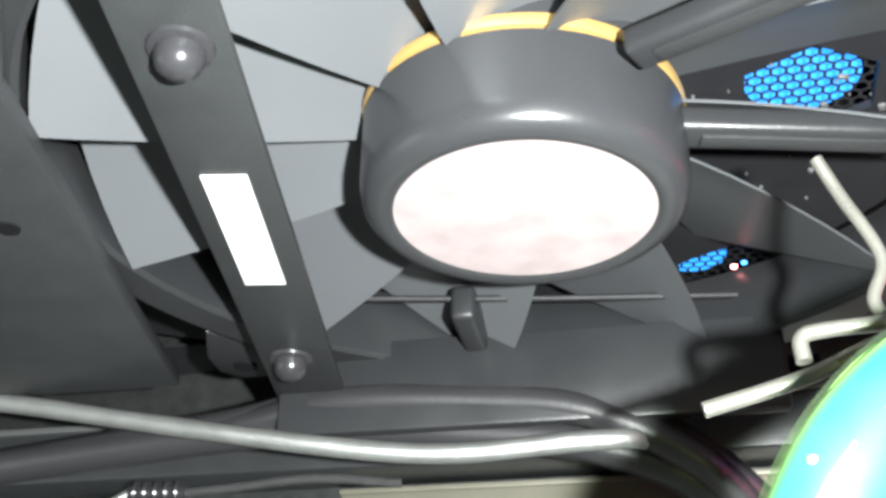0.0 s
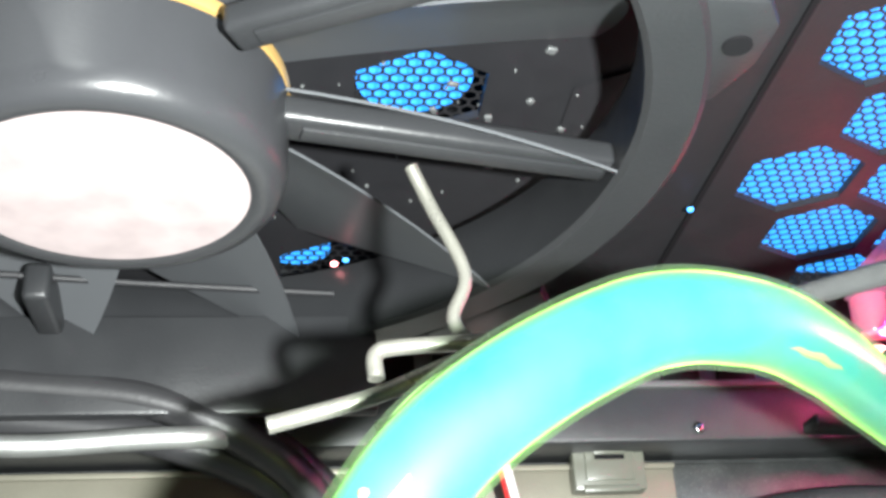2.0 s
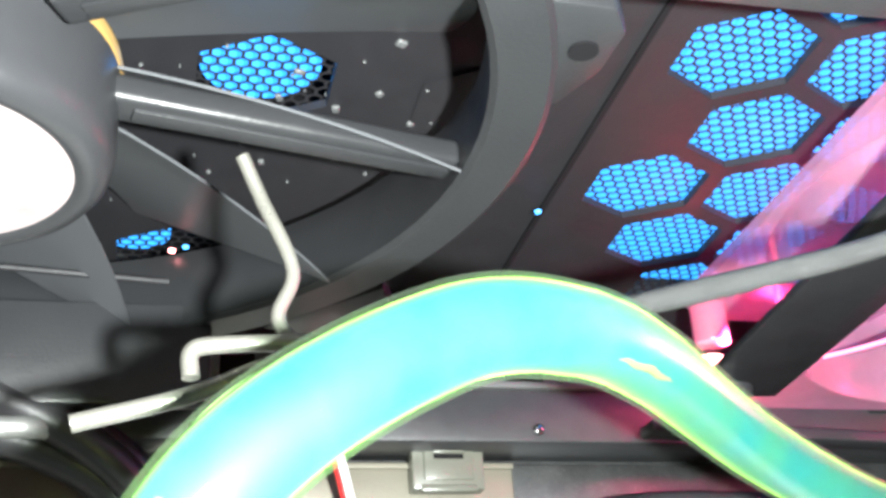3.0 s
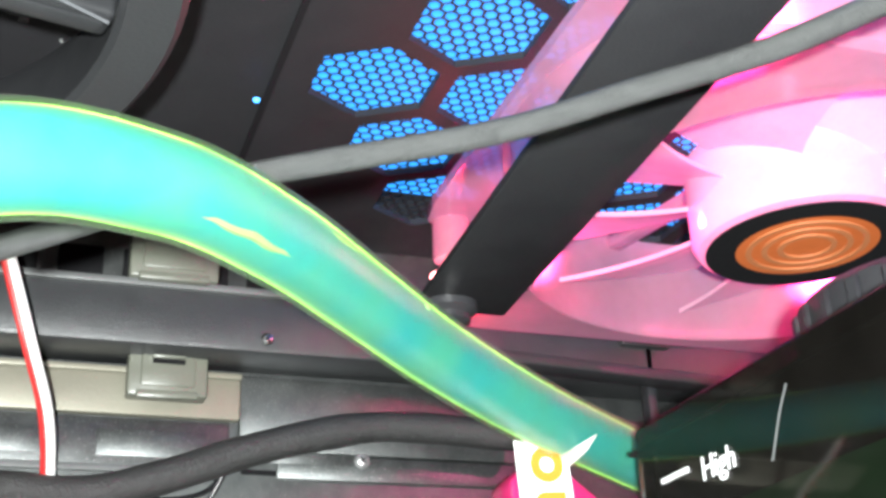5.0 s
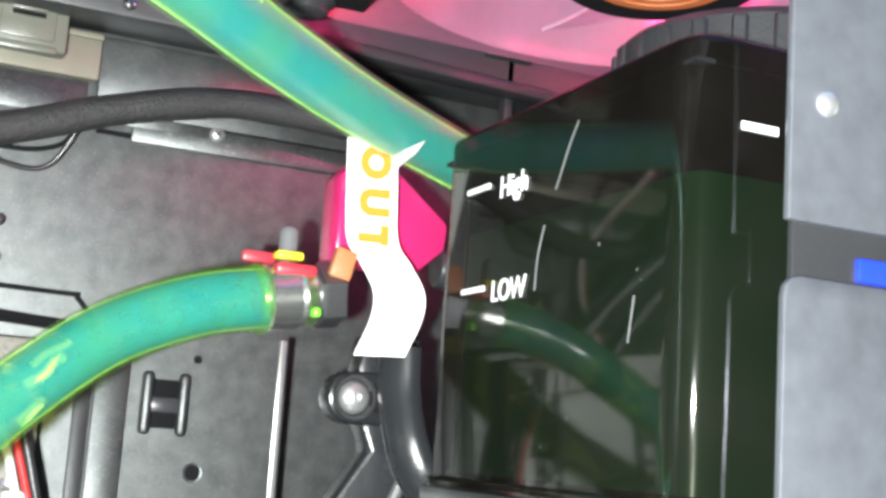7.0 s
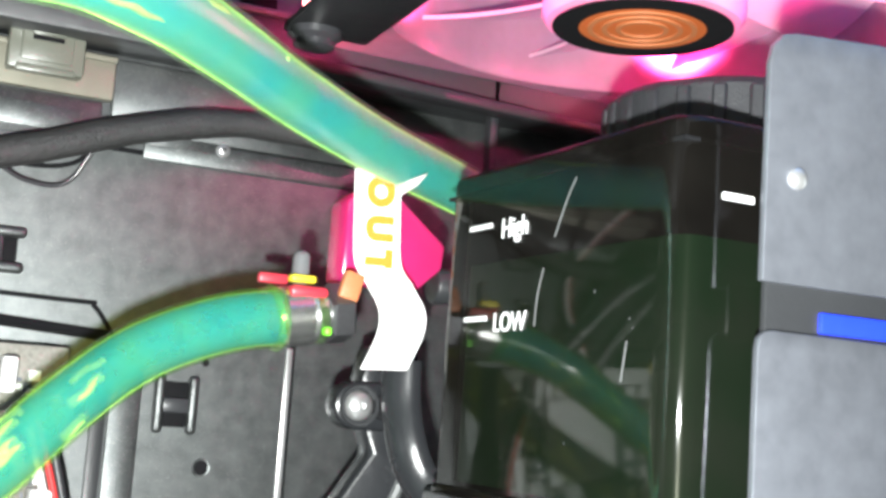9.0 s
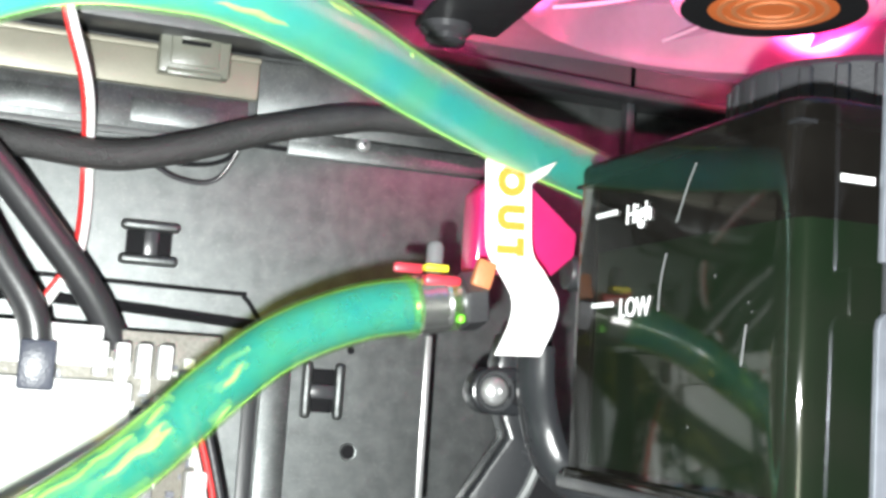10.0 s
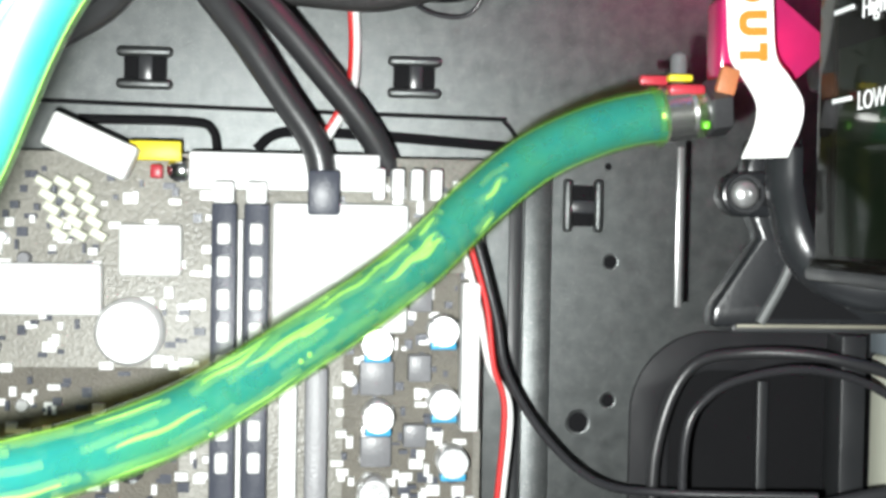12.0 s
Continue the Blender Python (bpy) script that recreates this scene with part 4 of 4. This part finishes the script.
bm.faces.new([bm.verts.new(p) for p in ((0.0176, -0.0704, -0.0160), (0.0195, -0.0706, -0.0178), (0.0203, -0.0770, -0.0163), (0.0208, -0.0805, -0.0142))])
bmesh.ops.solidify(bm, geom=bm.faces[:], thickness=0.0002)
part("torn_corner", bm, WHITE, flag)
writing("O U T", 0.0074, frame_of((0.0150, -0.0706, -0.0245), (0.04, 0, -1), (1, -0.08, 0.03)), INK, flag, bold=0.00055)

joint = thing("pink_joint", (0.02, -0.058, -0.028), "translucent pink plastic elbow behind the flag", "fitting")
part("elbow", slab_xz([(0.0106, -0.0365), (0.0285, -0.0365), (0.0340, -0.0315), (0.0345, -0.0260), (0.0230, -0.0168), (0.0130, -0.0163), (0.0106, -0.0190)], -0.0635, -0.053, 0.0012), MAGENTA, joint)
part("core", box(0.013, 0.029, -0.0605, -0.056, -0.0355, -0.0245, 0.002), surface("pink_core", (0.8, 0.02, 0.16), 0.4), joint)
part("stub", cyl((0.034, -0.0585, -0.0345), (1, 0, 0), 0.004, 0.012, 20, 0.0008), PLASTIC, joint)

# ---- cables ----


def cable(name, rows, r, material, label, wobble=0.0, flat=1.0):
    c = thing(name, rows[0], label, "cable", "cables in the case")
    part("sheath", sweep(rows, r, 12, 8, flat, wobble=wobble), material, c)
    return c


cable("sleeved_cable", [(-0.16, -0.02, -0.010), (-0.106, -0.012, -0.0105), (-0.08, -0.012, -0.012), (-0.063, -0.012, -0.0125), (-0.047, -0.012, -0.0085), (-0.026, -0.012, -0.001), (-0.004, -0.012, 0.0045), (0.012, -0.012, 0.0055), (0.04, -0.014, 0.004)], 0.0036, SLEEVE, "thick black sleeved cable along the tray", 0.08)
cable("loose_wire", [(-0.055, -0.006, -0.0118), (-0.047, -0.004, -0.0150), (-0.038, -0.004, -0.0142), (-0.032, -0.007, -0.0040)], 0.0006, RUBBER, "thin black wire under the sleeved cable")
for dx, mat_, nm, words in ((0.0, REDW, "red_wire", "thin red wire hanging before the tray"), (0.0013, WHITEW, "white_wire", "thin white wire twisted beside a red one")):
    cable(nm, [(-0.083 + dx, -0.035, 0.03), (-0.077 + dx, -0.03, 0.013), (-0.072 + dx, -0.018, 0.001), (-0.070 + dx, -0.0045, -0.0125), (-0.0695 + dx, -0.006, -0.027), (-0.071 + dx, -0.011, -0.038), (-0.077 + dx, -0.012, -0.049)], 0.0008 if mat_ is REDW else 0.0011, mat_, words)
cable("red_wire", [(-0.041, -0.022, -0.07), (-0.039, -0.021, -0.076), (-0.0345, -0.02, -0.091), (-0.0325, -0.02, -0.106), (-0.0295, -0.02, -0.117), (-0.031, -0.02, -0.14), (-0.034, -0.02, -0.17)], 0.0008, REDW, "thin red wire beside the board")
cable("white_wire", [(-0.043, -0.021, -0.07), (-0.041, -0.02, -0.076), (-0.0365, -0.019, -0.091), (-0.0335, -0.019, -0.106), (-0.028, -0.019, -0.117), (-0.0295, -0.019, -0.14), (-0.032, -0.019, -0.17)], 0.0009, WHITEW, "thin white wire beside the board")
cable("black_wire", [(-0.04, -0.021, -0.068), (-0.037, -0.02, -0.076), (-0.032, -0.02, -0.094), (-0.029, -0.02, -0.108), (-0.019, -0.02, -0.124), (-0.005, -0.02, -0.136), (0.013, -0.02, -0.139), (0.05, -0.03, -0.138)], 0.0011, RUBBER, "thin black wire curving to the tray opening")
cable("loop_cable_and_shade", [(0.018, -0.02, -0.16), (0.018, -0.02, -0.126), (0.024, -0.02, -0.114), (0.036, -0.02, -0.1085), (0.053, -0.02, -0.107), (0.072, -0.02, -0.113), (0.09, -0.02, -0.13), (0.105, -0.02, -0.16)], 0.0012, RUBBER, "glossy black cable looped in the tray opening")
# no real cable: a black sweep shaped as the dark shadow arc behind the loop
cable("loop_cable_and_shade", [(0.012, -0.012, -0.16), (0.0125, -0.012, -0.13), (0.0205, -0.012, -0.1085), (0.036, -0.012, -0.1035), (0.06, -0.018, -0.1045), (0.085, -0.019, -0.114), (0.12, -0.02, -0.145)], 0.0016, MATTRUB, "black arc for the shadow behind the looped cable")
cable("loop_cable_and_shade", [(0.0, -0.03, -0.15), (0.03, -0.04, -0.142), (0.06, -0.045, -0.134), (0.1, -0.05, -0.13)], 0.0018, RUBBER, "black cable crossing the tray opening")
ends = ([(-0.106, -0.036, -0.0055), (-0.092, -0.025, -0.0165), (-0.079, -0.018, -0.030), (-0.064, -0.012, -0.048), (-0.056, -0.0062, -0.064)],
        [(-0.1075, -0.038, -0.0120), (-0.0970, -0.028, -0.0245), (-0.0870, -0.0215, -0.0385), (-0.0785, -0.018, -0.051), (-0.0762, -0.017, -0.062)],
        [(-0.125, -0.030, -0.016), (-0.15, -0.022, -0.030), (-0.19, -0.02, -0.045), (-0.26, -0.02, -0.055)])
for (dz, dy, r), end in zip(((0.0035, 0.0, 0.0037), (-0.0015, -0.005, 0.0037), (-0.0065, 0.001, 0.0040)), ends):
    cable("power_cable", [(-0.30, -0.045, 0.012), (-0.224, -0.05, 0.018 + 0.2 * dz), (-0.199, -0.05 + dy, 0.0215 + 0.7 * dz), (-0.167, -0.05 + dy, 0.0205 + dz), (-0.143, -0.05 + dy, 0.0165 + dz), (-0.121, -0.046 + dy, 0.0045 + 0.8 * dz), *end], r, MATTRUB, "thick black power cable in a bundle above the board")
cable("grey_cable", [(-0.31, -0.06, 0.029), (-0.274, -0.06, 0.0235), (-0.233, -0.06, 0.0155), (-0.195, -0.06, 0.0085), (-0.171, -0.06, 0.006), (-0.143, -0.059, 0.0075), (-0.13, -0.052, 0.009), (-0.12, -0.04, 0.008)], 0.0021, LIGHTSLEEVE, "grey braided cable before the power cables", 0.06)
cable("grey_cable", [(-0.082, -0.118, -0.006), (-0.0546, -0.135, -0.0008), (-0.0249, -0.148, 0.0032), (-0.01, -0.157, 0.0062), (0.0041, -0.165, 0.0094), (0.014, -0.172, 0.0125), (0.03, -0.185, 0.018)], 0.0017, GREYSLEEVE, "grey braided cable running up past the fan rail", 0.06)
cable("silver_tie", [(-0.1055, -0.146, 0.014), (-0.103, -0.145, 0.0085), (-0.0992, -0.145, -0.001), (-0.101, -0.145, -0.0075), (-0.0975, -0.145, -0.012)], 0.0009, SILVER, "bent silver wire tie", 0.1)
cable("silver_cable", [(-0.1235, -0.15, -0.0225), (-0.111, -0.15, -0.019), (-0.099, -0.15, -0.014), (-0.085, -0.14, -0.008)], 0.001, SILVER, "bright silver wire leading behind the hose", 0.1)
cable("silver_cable", [(-0.1112, -0.151, -0.0175), (-0.1112, -0.151, -0.0145), (-0.1085, -0.151, -0.0135), (-0.098, -0.15, -0.0125)], 0.001, SILVER, "silver wire bent to a corner", 0.1)
cable("silver_cable", [(-0.111, -0.148, -0.0225), (-0.105, -0.148, -0.0205), (-0.095, -0.147, -0.014)], 0.001, SILVER, "silver wire curved below another", 0.1)

# ---- motherboard ----
BY = -0.012
board = thing("motherboard", (-0.14, BY, -0.2), "pale overlit motherboard screwed to the tray", "circuit board")
part("board", box(-0.275, -0.0345, BY, BY + 0.0016, -0.33, -0.0535, 0.0002), BOARD, board)
part("edge_plate", box(-0.11, -0.062, BY - 0.004, BY, -0.0625, -0.053, 0.0006), PALE, board, "pale edge connector block")
part("dark_field", box(-0.0705, -0.0365, BY - 0.0004, BY, -0.2, -0.083), BOARDDARK, board, "brown speckled component field")
part("dark_field", box(-0.165, -0.112, BY - 0.0004, BY, -0.2, -0.108), BOARDDARK, board, "brown speckled component field")
for sx in (-0.1008, -0.0928):
    s = part("memory_slot", box(sx - 0.0031, sx + 0.0031, BY - 0.008, BY, -0.2, -0.066, 0.0005), SLOT, board, "long dark memory slot")
    part("latch", box(sx - 0.0026, sx + 0.0026, BY - 0.011, BY - 0.004, -0.066, -0.0605, 0.0008), PALE, s, "pale end latch")
    for k in range(8):
        z = -0.0735 - 0.0082 * k
        part("key", turned(box(-0.0017, 0.0017, -0.0006, 0.0012, -0.0027, 0.0027, 0.0008), Matrix.Translation((sx, BY - 0.0083, z))), PALE, s)
part("slot_divider", box(-0.0974, -0.0962, BY - 0.0065, BY, -0.2, -0.07, 0.0003), PALE, board)
part("heat_spreader", box(-0.0890, -0.0545, BY - 0.005, BY, -0.0985, -0.0655, 0.0012), PALE, board, "pale block beside the memory slots")
part("chip_cover", box(-0.127, -0.1115, BY - 0.005, BY, -0.0845, -0.0715, 0.0012, 3), PALE, board, "white square cover")
part("chip_cover", box(-0.17, -0.131, BY - 0.006, BY, -0.0945, -0.0815, 0.0012, 3), PALE, board, "long white cover")
part("connector", turned(box(-0.011, 0.011, -0.008, 0.0, -0.0045, 0.0045, 0.001), Matrix.Translation((-0.1335, BY - 0.002, -0.0525)) @ Matrix.Rotation(radians(24), 4, "Y")), WHITE, board, "white angled plug")
for k in range(5):
    for j in range(3):
        part("pin", turned(box(-0.0022, 0.0022, -0.0016, 0.0016, -0.0012, 0.0012, 0.0004, 1), Matrix.Translation((-0.1455 + 0.0047 * j + 0.001 * k, BY - 0.003, -0.0615 - 0.0032 * k)) @ Matrix.Rotation(radians(30), 4, "Y")), CREAM, board)
part("coil", lathe((-0.124, BY, -0.0985), (0, -1, 0), [(0.0085, 0), (0.0085, 0.006), (0.0075, 0.008), (0, 0.008)], 28), PALE, board, "round white coil can")
part("mount_screw", lathe((-0.1125, BY, -0.0575), (0, -1, 0), [(0.0033, 0), (0.0033, 0.001), (0.002, 0.0018), (0, 0.0018)], 20), CHROME, board, "round mounting screw")
part("mount_screw", lathe((-0.1235, BY - 0.004, -0.133), (0, -1, 0), [(0.0036, 0), (0.0036, 0.001), (0.002, 0.0018), (0, 0.0018)], 20), CHROME, board, "round mounting screw")
part("red_block", box(-0.1195, -0.1165, BY - 0.0045, BY, -0.0600, -0.0565, 0.0006), REDPL, board, "small red block")
part("yellow_block", box(-0.125, -0.112, BY - 0.003, BY, -0.0555, -0.0505, 0.0006), YELLOW, board, "yellow plastic block")
for k in range(4):
    part("plug_tooth", box(-0.064 + 0.0048 * k, -0.0608 + 0.0048 * k, BY - 0.009, BY, -0.0645, -0.0565, 0.0007), PALE, board)
part("plug", box(-0.0802, -0.0722, BY - 0.0095, BY, -0.0685, -0.0572, 0.0008), SLOT, board, "dark cable plug")
for x, z in ((-0.0622, -0.1008), (-0.0617, -0.1195), (-0.0455, -0.0975), (-0.045, -0.116), (-0.0425, -0.131), (-0.0625, -0.139)):
    c = part("capacitor", lathe((x, BY, z), (0, -1, 0), [(0.0042, 0), (0.0042, 0.0085), (0.0038, 0.0095), (0, 0.0095)], 24), ALU, board, "silver capacitor can")
    part("capacitor_mark", box(x - 0.0033, x + 0.0033, BY - 0.0093, BY - 0.006, z - 0.0046, z - 0.0026, 0.0005), CAPBLUE, c, "blue stripe")
for x, z, w, h in ((-0.062, -0.110, 0.0088, 0.009), (-0.051, -0.1075, 0.006, 0.007), (-0.051, -0.0895, 0.006, 0.007), (-0.062, -0.129, 0.008, 0.008), (-0.052, -0.125, 0.006, 0.006), (-0.0555, -0.078, 0.007, 0.006)):
    part("chip", box(x - w / 2, x + w / 2, BY - 0.004, BY, z - h / 2, z + h / 2, 0.0006), CHIP, board)
part("long_connector", box(-0.0408, -0.0362, BY - 0.009, BY, -0.123, -0.085, 0.0007), PALE, board, "long white connector")
part("card_slot", box(-0.0802, -0.0745, BY - 0.008, BY, -0.25, -0.107, 0.0007), CHIP, board, "long grey card slot")
part("card_slot", box(-0.0868, -0.0822, BY - 0.006, BY, -0.25, -0.107, 0.0007), PALE, board, "long pale card slot")
rng = random.Random(4)
bits = bmesh.new()
for i in range(260):
    x, z = rng.uniform(-0.072, -0.036), rng.uniform(-0.15, -0.06)
    if i % 2:
        x, z = rng.uniform(-0.165, -0.104), rng.uniform(-0.15, -0.063)
    w, h = rng.uniform(0.0006, 0.0018), rng.uniform(0.0005, 0.0016)
    box(x - w, x + w, BY - rng.uniform(0.0008, 0.0025), BY, z - h, z + h, bm=bits)
tagged(part("small_component", bits, PALE, board, smooth=False), kind="stuff")
bits = bmesh.new()
for i in range(240):
    x, z = rng.uniform(-0.072, -0.036), rng.uniform(-0.15, -0.058)
    if i % 3:
        x, z = rng.uniform(-0.175, -0.104), rng.uniform(-0.15, -0.058)
    w, h = rng.uniform(0.0003, 0.0016), rng.uniform(0.0003, 0.0013)
    box(x - w, x + w, BY - rng.uniform(0.0006, 0.0022), BY, z - h, z + h, bm=bits)
tagged(part("dark_component", bits, SLOT, board, smooth=False), kind="stuff")
for i in range(26):
    x, z = rng.choice((rng.uniform(-0.168, -0.13), rng.uniform(-0.07, -0.04))), rng.uniform(-0.145, -0.066)
    part("can", lathe((x, BY, z), (0, -1, 0), [(0.0017, 0), (0.0017, 0.003), (0.0014, 0.0036), (0, 0.0036)], 12), (CHIP, PALE, ALU)[i % 3], board)

# small lit dots and bright bits seen past the big fan
for x, y, z, m, words in ((-0.112, -0.055, 0.046, LEDPINK, "tiny lit red lamp behind the fan"), (-0.109, -0.043, 0.053, LEDBLUE, "tiny lit blue lamp behind the fan"), (-0.040, -0.071, 0.0505, LEDBLUE, "tiny lit blue lamp at the roof edge")):
    d = thing("indicator_lamp", (x, y, z), words, "lamp")
    part("lens", lathe((x, y, z), (0, 0, -1), [(0.0007, 0), (0.0006, 0.0004), (0, 0.0007)], 12), m, d)

# specks of bright dust and swarf on the roof past the big fan
rng = random.Random(11)
flecks = bmesh.new()
for i in range(80):
    x, y, r = rng.uniform(-0.13, -0.066), rng.uniform(-0.165, -0.035), rng.choice((0.00012, 0.0002, 0.00025, 0.0003, 0.0007))
    m = Matrix.Translation((x, y, CEIL + 0.0003)) @ Matrix.Rotation(rng.uniform(0, 3), 4, "Z")
    k = box(-r * rng.uniform(0.8, 2.2), r, -r, r * rng.uniform(0.6, 1.6), -0.0006, 0.0002, 0.0002, 1)
    k.transform(m)
    me = bpy.data.meshes.new("fleck")
    k.to_mesh(me)
    k.free()
    flecks.from_mesh(me)
    bpy.data.meshes.remove(me)
tagged(part("dust_flecks", flecks, GREYPL, None), "bright specks of dust stuck to the black roof", "dust", kind="stuff")

# cable end with a ribbed boot, low beside the roof fan
boot = thing("cable_boot", (-0.25, -0.03, 0.01), "ribbed black cable boot with a thin grey lead", "cable", "cables in the case")
for k in range(5):
    part("rib", lathe((-0.2535 + 0.0026 * k, -0.03, 0.0112 - 0.0001 * k), (1, 0, -0.04), [(0, 0), (0.0026, 0.0001), (0.0029, 0.0007), (0.0026, 0.0013), (0, 0.0014)], 16), RUBBER, boot)
part("core", cyl((-0.2545, -0.03, 0.0112), (1, 0, -0.04), 0.0019, 0.014, 14), RUBBER, boot)
part("lead", sweep([(-0.2415, -0.03, 0.0106), (-0.23, -0.03, 0.0112), (-0.21, -0.03, 0.0125), (-0.19, -0.025, 0.012)], 0.0011, 8, 6), GREYSLEEVE, boot)
part("lead", sweep([(-0.2545, -0.03, 0.0112), (-0.262, -0.031, 0.007), (-0.275, -0.033, 0.0)], 0.0012, 8, 6), LIGHTSLEEVE, boot)
